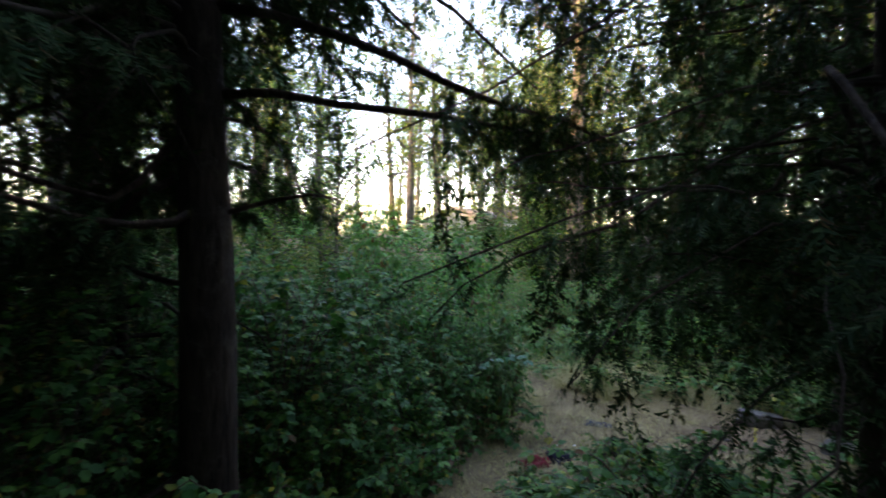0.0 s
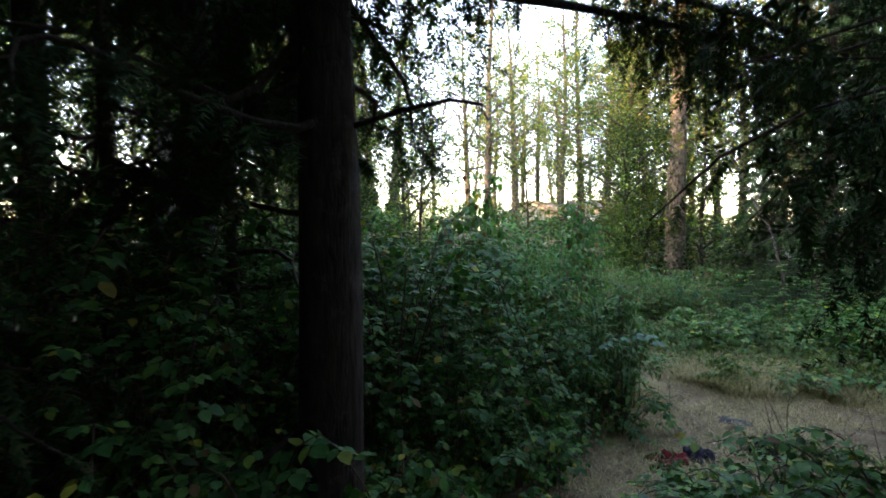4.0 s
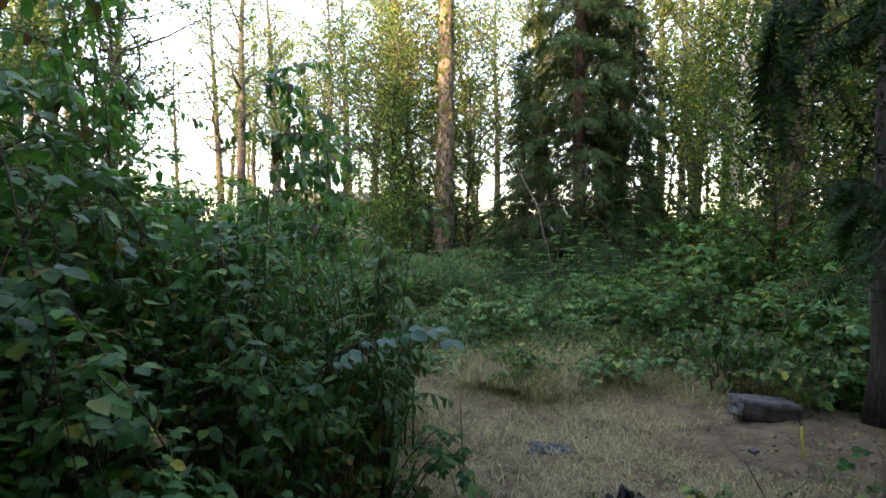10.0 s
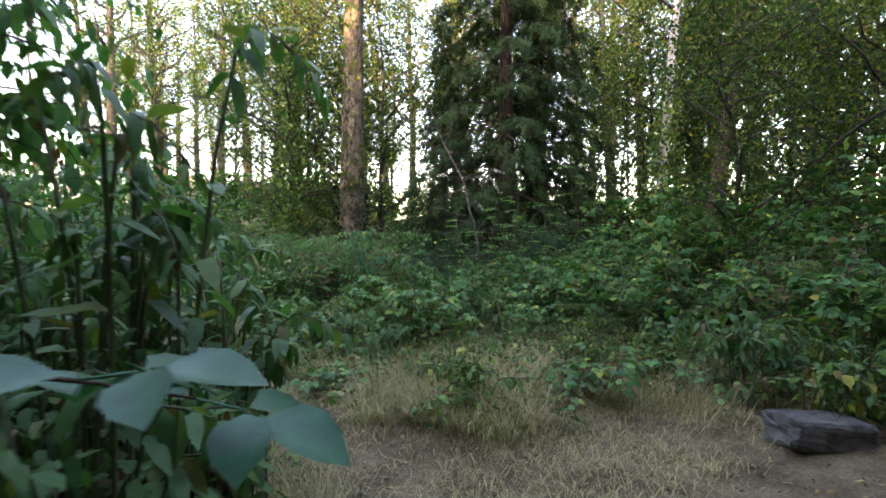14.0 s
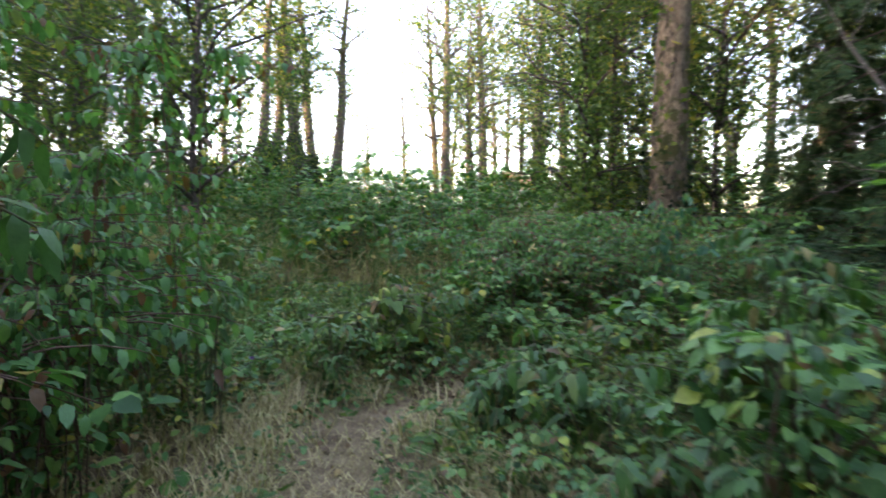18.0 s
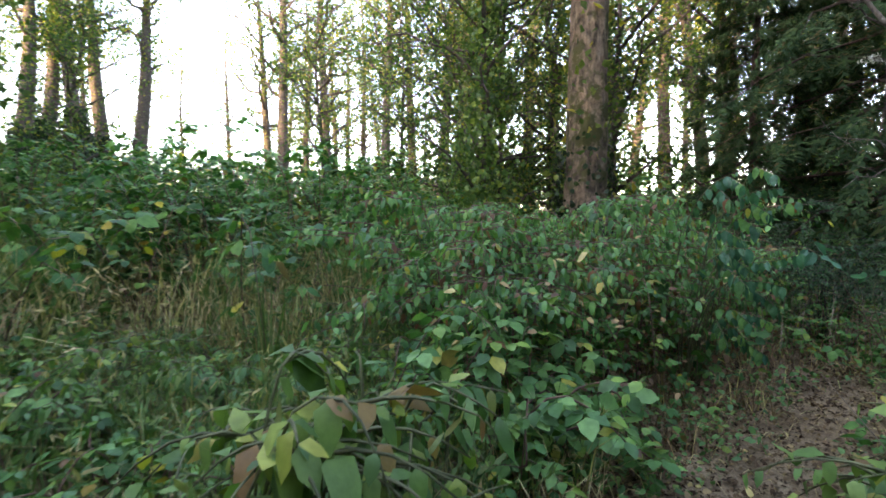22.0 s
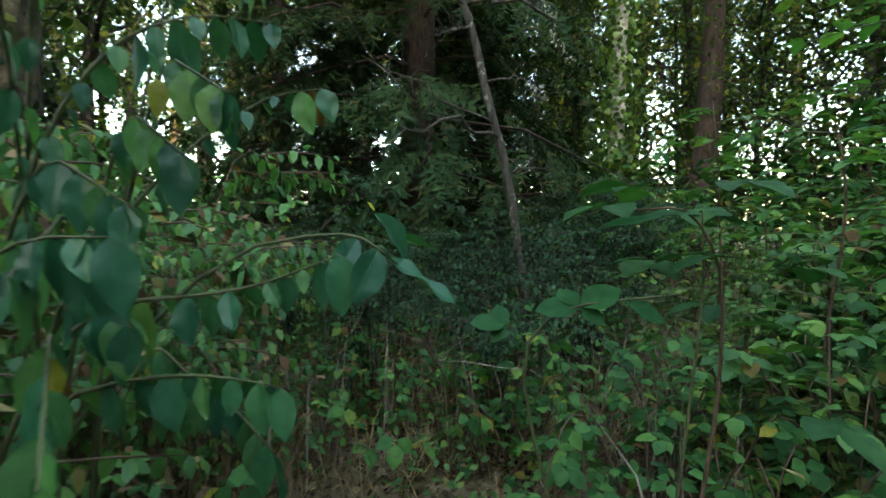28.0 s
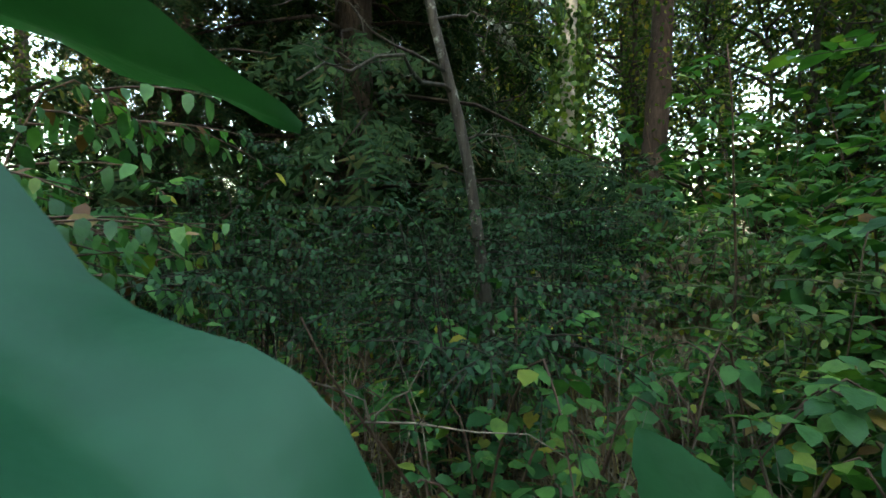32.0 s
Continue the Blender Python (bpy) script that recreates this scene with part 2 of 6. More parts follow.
M_stone = rough_material("grey_stone", (0.045, 0.043, 0.04), (0.16, 0.152, 0.14), 9, bump=0.7, bump_dist=0.02, fleck=(0.36, 0.35, 0.33), fleck_scale=30, fleck_at=(0.62, 0.7))


def ground_material():
    m, t, out = nodes_of("forest_soil")
    tc = t.nodes.new("ShaderNodeTexCoord")
    n1 = noise_node(t, 3.0, 8.0, 0.7)
    r1 = ramp_node(t, ((0.3, (0.075, 0.055, 0.034)), (0.5, (0.16, 0.122, 0.075)), (0.7, (0.26, 0.205, 0.13))))
    t.links.new(n1.outputs[0], r1.inputs[0])
    n2 = noise_node(t, 55.0, 4.0, 0.8)
    r2 = ramp_node(t, ((0.35, (0.55, 0.55, 0.55)), (0.72, (1.5, 1.45, 1.35))))
    t.links.new(n2.outputs[0], r2.inputs[0])
    col = mix_colour(t, 1.0, r1.outputs[0], r2.outputs[0], "MULTIPLY")
    bs = t.nodes.new("ShaderNodeBsdfPrincipled")
    bs.inputs["Roughness"].default_value = 0.95
    bs.inputs["Specular IOR Level"].default_value = 0.15
    t.links.new(col, bs.inputs["Base Color"])
    b = t.nodes.new("ShaderNodeBump")
    b.inputs["Strength"].default_value = 0.8
    b.inputs["Distance"].default_value = 0.02
    t.links.new(n2.outputs[0], b.inputs["Height"])
    t.links.new(b.outputs[0], bs.inputs["Normal"])
    t.links.new(bs.outputs[0], out.inputs["Surface"])
    return m


M_soil = ground_material()


# ---- mesh building ----
def mesh_of(name, verts, faces, material, smooth=True):
    """faces: an (n, 3) or (n, 4) array, or a list of such arrays."""
    if not isinstance(faces, list):
        faces = [faces]
    faces = [np.asarray(f, dtype=np.int32) for f in faces if len(f)]
    me = bpy.data.meshes.new(name)
    verts = np.asarray(verts, dtype=np.float32)
    loops = np.concatenate([f.ravel() for f in faces])
    sizes = np.concatenate([np.full(len(f), f.shape[1], dtype=np.int32) for f in faces])
    me.vertices.add(len(verts))
    me.vertices.foreach_set("co", verts.ravel())
    me.loops.add(len(loops))
    me.loops.foreach_set("vertex_index", loops)
    me.polygons.add(len(sizes))
    me.polygons.foreach_set("loop_start", np.concatenate([[0], np.cumsum(sizes)[:-1]]).astype(np.int32))
    me.polygons.foreach_set("loop_total", sizes)
    if smooth:
        me.polygons.foreach_set("use_smooth", np.ones(len(sizes), dtype=bool))
    me.update(calc_edges=True)
    me.materials.append(material)
    return me


def part(name, me, parent, label=""):
    ob = new(name, me)
    ob.parent = parent
    if label:
        tagged(ob, label)
    return ob


class Heap:
    """Collects pieces of geometry into one mesh."""

    def __init__(self):
        self.v, self.q, self.t, self.n = [], [], [], 0

    def add(self, verts, quads=None, tris=None):
        if quads is not None and len(quads):
            self.q.append(np.asarray(quads) + self.n)
        if tris is not None and len(tris):
            self.t.append(np.asarray(tris) + self.n)
        self.v.append(np.asarray(verts, dtype=np.float64).reshape(-1, 3))
        self.n += len(self.v[-1])

    def tube(self, pts, radii, sides=5, wobble=0.0):
        pts = np.asarray(pts, dtype=float)
        n = len(pts)
        radii = np.broadcast_to(np.asarray(radii, dtype=float), (n,))
        d = np.gradient(pts, axis=0)
        d /= np.linalg.norm(d, axis=1)[:, None] + 1e-9
        ref = np.array([0.0, 0, 1]) if abs(d[0, 2]) < 0.8 else np.array([1.0, 0, 0])
        u = np.cross(d, ref)
        u /= np.linalg.norm(u, axis=1)[:, None] + 1e-9
        w = np.cross(d, u)
        a = np.linspace(0, 2 * np.pi, sides, endpoint=False)
        rr = radii[:, None] * (1 + (wobble if isinstance(wobble, np.ndarray) else wobble * rng.uniform(-1, 1, (n, sides))))
        ring = pts[:, None, :] + rr[..., None] * (np.cos(a)[None, :, None] * u[:, None, :] + np.sin(a)[None, :, None] * w[:, None, :])
        i = np.arange(n - 1)[:, None] * sides
        j = np.arange(sides)[None, :]
        k = (j + 1) % sides
        quads = np.stack([i + j, i + k, i + sides + k, i + sides + j], -1).reshape(-1, 4)
        base = n * sides
        tris = np.array([[base, (s + 1) % sides, s] for s in range(sides)] + [[base + 1, (n - 1) * sides + s, (n - 1) * sides + (s + 1) % sides] for s in range(sides)])
        self.add(np.concatenate([ring.reshape(-1, 3), pts[:1], pts[-1:]]), quads, tris)

    def stamp(self, template, frames, places, scales):
        """Many copies of a template (verts, quads, tris): frames (n, 3, 3) hold the x, y, z axes as columns."""
        tv, tq, tt = template
        n = len(places)
        if not n:
            return
        v = np.einsum("nij,vj->nvi", frames, tv) * np.asarray(scales)[:, None, None] + np.asarray(places)[:, None, :]
        off = (np.arange(n) * len(tv))[:, None, None]
        self.add(v.reshape(-1, 3), (tq[None] + off).reshape(-1, 4) if len(tq) else None, (tt[None] + off).reshape(-1, 3) if len(tt) else None)

    def mesh(self, name, material, smooth=True):
        faces = []
        if self.q:
            faces.append(np.concatenate(self.q))
        if self.t:
            faces.append(np.concatenate(self.t))
        return mesh_of(name, np.concatenate(self.v), faces, material, smooth)


def blade(length, width, rows=3, fold=0.25, droop=0.2, peak=0.4, tip=1.0):
    """One leaf blade along +y, its upper side towards +z, folded along its midrib and bent down to the tip."""
    s = np.linspace(0, 1, rows + 1)
    shape = np.where(s < peak, np.sin(0.5 * np.pi * np.minimum(s / peak, 1)) ** 0.8, np.abs(np.cos(0.5 * np.pi * np.maximum(s - peak, 0) / (1 - peak))) ** tip)
    v, q, t = [(0.0, 0.0, 0.0)], [], []
    for k in range(1, rows):
        w = 0.5 * width * shape[k]
        y = length * s[k]
        z = -droop * length * s[k] ** 2
        v += [(-w, y, z + fold * w), (0, y, z), (w, y, z + fold * w)]
    v.append((0.0, length, -droop * length))
    t += [(0, 2, 1), (0, 3, 2)]
    for k in range(rows - 2):
        a = 1 + 3 * k
        q += [(a, a + 1, a + 4, a + 3), (a + 1, a + 2, a + 5, a + 4)]
    a, e = 1 + 3 * (rows - 2), len(v) - 1
    t += [(a, a + 1, e), (a + 1, a + 2, e)]
    return np.array(v), np.array(q, dtype=int).reshape(-1, 4), np.array(t, dtype=int).reshape(-1, 3)


def oval(length, width, droop=0.2):
    """A cheap leaf blade of six corners, bent down to the tip."""
    w = 0.5 * width
    v = [(0, 0, 0), (-0.85 * w, 0.26 * length, 0.006), (0.85 * w, 0.26 * length, 0.006), (-0.8 * w, 0.64 * length, -0.35 * droop * length), (0.8 * w, 0.64 * length, -0.35 * droop * length), (0, length, -droop * length)]
    return np.array(v), np.array([(1, 2, 4, 3)]), np.array([(0, 2, 1), (3, 4, 5)])


def frames_from(tip, up):
    """Frames whose y axis is the tip direction and whose z axis leans towards up."""
    y = tip / (np.linalg.norm(tip, axis=1)[:, None] + 1e-9)
    x = np.cross(y, up)
    x /= np.linalg.norm(x, axis=1)[:, None] + 1e-9
    z = np.cross(x, y)
    return np.stack([x, y, z], -1)


def joined(templates):
    h = Heap()
    for (v, q, t), m in templates:
        mm = np.array(m)
        h.add(v @ mm[:3, :3].T + mm[:3, 3], q, t)
    return np.concatenate(h.v), (np.concatenate(h.q) if h.q else np.zeros((0, 4), int)), (np.concatenate(h.t) if h.t else np.zeros((0, 3), int))


def compound(leaflet, count, stalk=0.05, stalked=True):
    """A bramble leaf: three or five leaflets on one stalk."""
    spec = [(0, stalk * 1.3, 1.0), (62, stalk, 0.85), (-62, stalk, 0.85)]
    if count == 5:
        spec += [(118, stalk * 0.9, 0.62), (-118, stalk * 0.9, 0.62)]
    out = []
    for ang, off, sc in spec:
        m = pose(0, stalk, 0, 0, 0, -ang) @ pose(0, (off - stalk) + 0.006, 0, -8, 8, 0) @ Matrix.Scale(sc, 4)
        out.append((leaflet, m))
    v, q, t = joined(out)
    h = Heap()
    h.add(v, q, t)
    if stalked:
        h.tube([(0, 0, 0), (0, stalk, 0)], 0.0015, 3)
    return np.concatenate(h.v), np.concatenate(h.q), np.concatenate(h.t)


LEAFLET_HI = blade(0.082, 0.06, 4, 0.22, 0.22, 0.42, 0.75)
LEAFLET_LO = blade(0.085, 0.064, 3, 0.2, 0.2, 0.42, 0.7)
BRAMBLE_HI = [compound(LEAFLET_HI, 3), compound(LEAFLET_HI, 5)]
BRAMBLE_LO = [compound(LEAFLET_LO, 3, 0.05, False), compound(LEAFLET_LO, 5, 0.05, False)]
FAR_LEAF = [compound(oval(0.085, 0.062, 0.2), 3, 0.05, False)]
OVATE_HI = blade(0.085, 0.045, 4, 0.35, 0.18, 0.42, 0.9)
OVATE_LO = oval(0.08, 0.042, 0.2)
LANCE_HI = blade(0.115, 0.04, 4, 0.3, 0.35, 0.35, 0.9)
LANCE_LO = oval(0.115, 0.042, 0.35)
SMALL_OVAL = oval(0.04, 0.022, 0.15)


# ---- ground ----
def height(x, y):
    x, y = np.asarray(x, dtype=float), np.asarray(y, dtype=float)
    z = np.interp(y, (-6, -2, 0, 2, 3.5, 5, 6.3, 8, 14, 16, 22, 30, 45, 60), (1.75, 1.6, 1.35, 0.75, 0.45, 0.28, 0.14, 0.0, 0.0, 0.12, 0.85, 1.45, 2.5, 2.8))
    bank = np.clip((x - 6.3) / 4.0, 0, 1)
    z = z + 0.8 * bank * bank * (3 - 2 * bank) * np.clip((17 - y) / 5, 0, 1)
    left = np.clip((-x - 1.0) / 4.0, 0, 1)
    z = z + 0.45 * left * left * (3 - 2 * left)
    z = z + 0.035 * np.sin(1.7 * x + 0.6 * y) * np.sin(1.3 * y - 0.4 * x) + 0.015 * np.sin(5.1 * x) * np.sin(4.3 * y + 1)
    return z


def grid_lines(lo, hi, step, far):
    a = np.arange(lo, hi + step / 2, step)
    k = np.geomspace(step, far, 26)
    return np.concatenate([(lo - np.cumsum(k) * 1.0)[::-1], a, hi + np.cumsum(k)])


gx, gy = grid_lines(-6, 11, 0.11, 160), grid_lines(-3, 18, 0.11, 160)
GX, GY = np.meshgrid(gx, gy)
GZ = height(GX, GY)
GZ += 0.012 * np.sin(23 * GX + 3 * np.sin(9 * GY)) * np.sin(19 * GY + 2 * np.sin(7 * GX))
nx, ny = len(gx), len(gy)
gi = (np.arange(ny - 1)[:, None] * nx + np.arange(nx - 1)[None, :]).ravel()
ground = new("ground", mesh_of("ground", np.stack([GX, GY, GZ], -1).reshape(-1, 3), np.stack([gi, gi + 1, gi + nx + 1, gi + nx], -1), M_soil))
tagged(ground, "bare brown soil with leaf litter and trodden path", "ground", kind="structure")

TRAIL = np.array([(-0.3, -3), (-0.25, 0.3), (-0.65, 2.0), (-0.05, 3.5), (0.4, 5.0), (0.8, 5.9), (2.0, 7.6), (2.4, 8.8), (2.0, 9.8), (1.6, 10.8), (1.45, 11.9), (1.9, 12.6), (2.5, 13.1), (3.4, 13.65), (4.1, 14.08), (4.3, 14.2), (4.65, 14.4)])
TREAD = np.array([(0.1, 2.0), (0.7, 4.2), (1.3, 6.2), (2.6, 7.4), (4.2, 7.4), (5.4, 6.9)])


def near_line(line, x, y):
    x, y = np.atleast_1d(np.asarray(x, float)), np.atleast_1d(np.asarray(y, float))
    best = np.full(x.shape, 1e9)
    for (ax, ay), (bx, by) in zip(line[:-1], line[1:]):
        dx, dy = bx - ax, by - ay
        s = np.clip(((x - ax) * dx + (y - ay) * dy) / (dx * dx + dy * dy), 0, 1)
        best = np.minimum(best, np.hypot(x - ax - s * dx, y - ay - s * dy))
    return best


def clear_ground(x, y):
    """Below 1 on the trodden way and in the open patch of dry grass."""
    x, y = np.atleast_1d(np.asarray(x, float)), np.atleast_1d(np.asarray(y, float))
    a = near_line(TRAIL, x, y) / 0.62
    b = near_line(TREAD, x, y) / 0.7
    c = np.hypot((x - 3.3) / 2.5, (y - 7.7) / 1.55)
    return np.minimum(np.minimum(a, b), c)


# ---- shrubs ----
def arch(base, out_dir, reach, rise, sag, n=9):
    s = np.linspace(0, 1, n)
    p = np.zeros((n, 3))
    bend = rng.normal(0, 0.12, 2)
    side = np.array([-out_dir[1], out_dir[0]])
    xy = np.outer(reach * s ** 1.25, out_dir) + np.outer(bend[0] * reach * np.sin(np.pi * s), side)
    p[:, :2] = xy
    p[:, 2] = rise * np.sin(np.pi * 0.5 * np.minimum(s / 0.62, 1)) - sag * np.clip(s - 0.62, 0, 1) ** 1.6 / 0.38 ** 1.6
    p[:, 2] = np.maximum(p[:, 2], 0.03)
    return p + base


def along(p, s):
    f = np.clip(s, 0, 1) * (len(p) - 1)
    i = np.minimum(f.astype(int), len(p) - 2)
    u = (f - i)[:, None]
    return p[i] * (1 - u) + p[i + 1] * u, p[i + 1] - p[i]


def shrub_mesh(kind, tall, spread, canes, per_cane, one_by_one):
    """Stems and leaf frames of a shrub. kind: bramble, dogwood or herb."""
    stems = []
    tips, ups, spots, sizes = [], [], [], []
    for c in range(canes):
        a = rng.uniform(0, 2 * np.pi)
        d = np.array([math.cos(a), math.sin(a)])
        base = np.array([*(rng.normal(0, 0.12 * spread, 2)), -0.04])
        if kind in ("bramble", "lit_bramble"):
            p = arch(base, d, spread * rng.uniform(0.55, 1.15), tall * rng.uniform(0.5, 1.05), tall * rng.uniform(0.2, 0.75))
            r = np.linspace(0.0065, 0.0025, len(p))
        elif kind in ("dogwood", "evergreen", "meadow"):
            p = arch(base, d, spread * rng.uniform(0.35, 1.0), tall * rng.uniform(0.6, 1.05), tall * rng.uniform(0.0, 0.3))
            r = np.linspace(0.0045, 0.0015, len(p))
        else:
            p = arch(base, d, spread * rng.uniform(0.25, 1.0), tall * rng.uniform(0.65, 1.05), tall * rng.uniform(0.0, 0.12))
            r = np.linspace(0.006, 0.002, len(p))
        stems.append((p, r))
        runs = [(p, per_cane, 0.12 if tall > 0.7 else 0.06)]
        if kind in ("dogwood", "evergreen", "meadow"):
            runs = [(p, per_cane // 2, 0.08)]
            for b in range(8 if kind == "dogwood" else 6):
                s0 = rng.uniform(0.3 if tall > 2 else 0.12, 0.95)
                q0, t0 = along(p, np.array([s0]))
                a2 = a + rng.uniform(-1.6, 1.6)
                ln = min(0.42, 0.45 * tall) * rng.uniform(0.5, 1.15)
                q = q0 + np.outer(np.linspace(0, 1, 5), [math.cos(a2) * ln, math.sin(a2) * ln, 0.07]) - np.outer(np.linspace(0, 1, 5) ** 2, [0, 0, 0.16 * rng.uniform(0.2, 1.3)])
                stems.append((q, np.linspace(0.004, 0.0015, 5)))
                runs.append((q, max(4, per_cane // 6), 0.05))
        for q, count, first in runs:
            s = np.linspace(first, 0.99, count) + rng.uniform(-0.02, 0.02, count)
            at, tan = along(q, s)
            tan = tan / (np.linalg.norm(tan, axis=1)[:, None] + 1e-9)
            side = np.cross(tan, [0, 0, 1.0])
            side /= np.linalg.norm(side, axis=1)[:, None] + 1e-9
            flip = np.where(np.arange(count) % 2 == 0, 1.0, -1.0)[:, None]
            turn = rng.uniform(-0.9, 0.9, (count, 1))
            out = side * flip * np.cos(turn) + np.cross(tan, side) * np.sin(turn) + 0.5 * tan
            if kind in ("bramble", "lit_bramble"):
                tip = out + np.stack([rng.normal(0, 0.3, count), rng.normal(0, 0.3, count), rng.normal(-0.12, 0.25, count)], 1)
                tip[:, 2] *= 0.5
                up = np.array([0, 0, 1.0]) + rng.normal(0, 0.33, (count, 3))
                size = rng.uniform(0.6, 1.2, count)
            elif kind == "dogwood":
                tip = 0.6 * out + np.array([0, 0, -1.0]) * rng.uniform(0.25, 1.15, (count, 1)) + rng.normal(0, 0.16, (count, 3))
                up = 0.8 * out + np.array([0, 0, 1.1]) + rng.normal(0, 0.25, (count, 3))
                size = rng.uniform(0.5, 1.2, count)
                at = at + 0.012 * out
            else:
                tip = out + np.array([0, 0, -1.0]) * rng.uniform(-0.1, 1.4, (count, 1)) + rng.normal(0, 0.2, (count, 3))
                up = out * 0.4 + np.array([0, 0, 1.0]) + rng.normal(0, 0.25, (count, 3))
                size = rng.uniform(0.5, 1.15, count) * (1.15 - 0.5 * np.clip(s, 0, 1))
            tips.append(tip), ups.append(up), spots.append(at), sizes.append(size)
    tips, ups, spots, sizes = (np.concatenate(v) for v in (tips, ups, spots, sizes))
    return stems, frames_from(tips, ups), spots, sizes


SHRUB = {
    "bramble": ("bramble_bush", "bramble", M_cane, M_bramble, M_bramble_one, BRAMBLE_LO, BRAMBLE_HI),
    "lit_bramble": ("bramble_bush", "bramble", M_cane, M_bramble_lit, M_bramble_lit, BRAMBLE_LO, BRAMBLE_HI),
    "dogwood": ("leafy_shrub", "shrub", M_cane, M_dogwood, M_dogwood_one, [OVATE_LO], [OVATE_HI]),
    "evergreen": ("evergreen_shrub", "shrub", M_dark_cane, M_evergreen, M_evergreen, [SMALL_OVAL], [SMALL_OVAL]),
    "meadow": ("leafy_weed", "weed", M_stem, M_meadow, M_meadow, [oval(0.055, 0.034, 0.25)], [oval(0.055, 0.034, 0.25)]),
    "herb": ("tall_herb", "weed", M_stem, M_herb, M_herb_one, [LANCE_LO], [LANCE_HI]),
}
SHRUB_GROUP = {"lit_bramble": "low brambles in the rough grass", "bramble": "bramble bushes along the way", "dogwood": "leafy shrubs along the way", "evergreen": "evergreen shrubs in the hollow",
               "meadow": "leafy weeds in the rough grass", "herb": "tall weeds beside the way"}
ONE_LEAF = {}
REACH, WIDE, SOURCE = {}, {}, {}


def shrub(kind, tall, spread, canes, per_cane, label, one_by_one=False, leaf_scale=1.0, group=""):
    """A shrub of its own. one_by_one: every cane and up to 90 leaves are parts."""
    name, category, stem_mat, mass_mat, one_mat, low, high = SHRUB[kind]
    root = tagged(new(name), label, category, group or SHRUB_GROUP[kind])
    stems, frames, spots, sizes = shrub_mesh(kind, tall, spread, canes, per_cane, one_by_one)
    sizes = sizes * leaf_scale
    rest = np.ones(len(spots), bool)
    if one_by_one:
        for p, r in stems:
            h = Heap()
            h.tube(p, r, 5)
            part("cane", h.mesh("cane", stem_mat), root)
        pick = rng.permutation(len(spots))[:90]
        rest[pick] = False
        if kind not in ONE_LEAF:
            ONE_LEAF[kind] = [mesh_of("leaf", v, [f for f in (q, t) if len(f)], one_mat) for v, q, t in high]
        for i in pick:
            m = Matrix([[*(frames[i, r] * sizes[i]), spots[i, r]] for r in range(3)] + [[0, 0, 0, 1]])
            ob = part("leaf", ONE_LEAF[kind][int(rng.integers(len(high)))], root)
            ob.matrix_basis = m
    else:
        h = Heap()
        for p, r in stems:
            h.tube(p, r, 4)
        tagged(part("cane_tangle", h.mesh("cane_tangle", stem_mat), root), kind="stuff")
    if rest.any():
        leaves = Heap()
        which = rng.integers(0, len(low), len(spots))
        for k, tpl in enumerate(high if one_by_one else low):
            sel = rest & (which == k)
            leaves.stamp(tpl, frames[sel], spots[sel], sizes[sel])
        tagged(part("foliage", leaves.mesh("foliage", mass_mat), root), kind="stuff")
    up = spots[:, 2] > 0.45
    REACH[root.name] = float(np.hypot(spots[up, 0], spots[up, 1]).max()) + 0.1 if up.any() else 0.1
    WIDE[root.name] = float(np.hypot(spots[:, 0], spots[:, 1]).max())
    SOURCE[root.name] = (kind, stems, frames, spots, sizes)
    return root


USED = set()


def put_thing(proto, x, y, turn=0.0, size=1.0, sink=0.0, tilt=0.0):
    m = pose(x, y, float(height(x, y)) - sink, tilt, 0, turn)
    if proto.name not in USED:
        USED.add(proto.name)
        proto.matrix_basis = m @ Matrix.Scale(size, 4)
        return proto
    return copy_thing(proto, m @ Matrix.Scale(size, 4))


def spread_out(protos, boxes, spacing, sizes, margin, gap, keep=None):
    """Places in rectangles (x0, y0, x1, y1), no closer than spacing, whose tall growth stays gap metres off the way."""
    done = []
    for x0, y0, x1, y1 in boxes:
        want = int((x1 - x0) * (y1 - y0) / spacing ** 2 * 1.1) + 1
        got = 0
        for _ in range(want * 30):
            if got >= want:
                break
            x, y = rng.uniform(x0, x1), rng.uniform(y0, y1)
            if any((x - a[0]) ** 2 + (y - a[1]) ** 2 < spacing ** 2 for a in done):
                continue
            pr = protos[int(rng.integers(len(protos)))]
            size = rng.uniform(*sizes)
            if (y < 3.2 or (x > 0.8 and y > 11.4)) and near_line(TRAIL, x, y)[0] < 0.1 + WIDE[pr.name] * size:
                continue
            if clear_ground(x, y)[0] < margin * rng.uniform(0.86, 1.4) or near_line(TRAIL, x, y)[0] < gap + REACH[pr.name] * size or (keep and not keep(x, y)):
                continue
            done.append((x, y, pr, size, rng.uniform(0, 360)))
            got += 1
    return done


def scatter(protos, boxes, spacing, sizes=(0.85, 1.2), margin=1.0, gap=0.22, keep=None):
    for x, y, pr, size, turn in spread_out(protos, boxes, spacing, sizes, margin, gap, keep):
        put_thing(pr, x, y, turn, size)


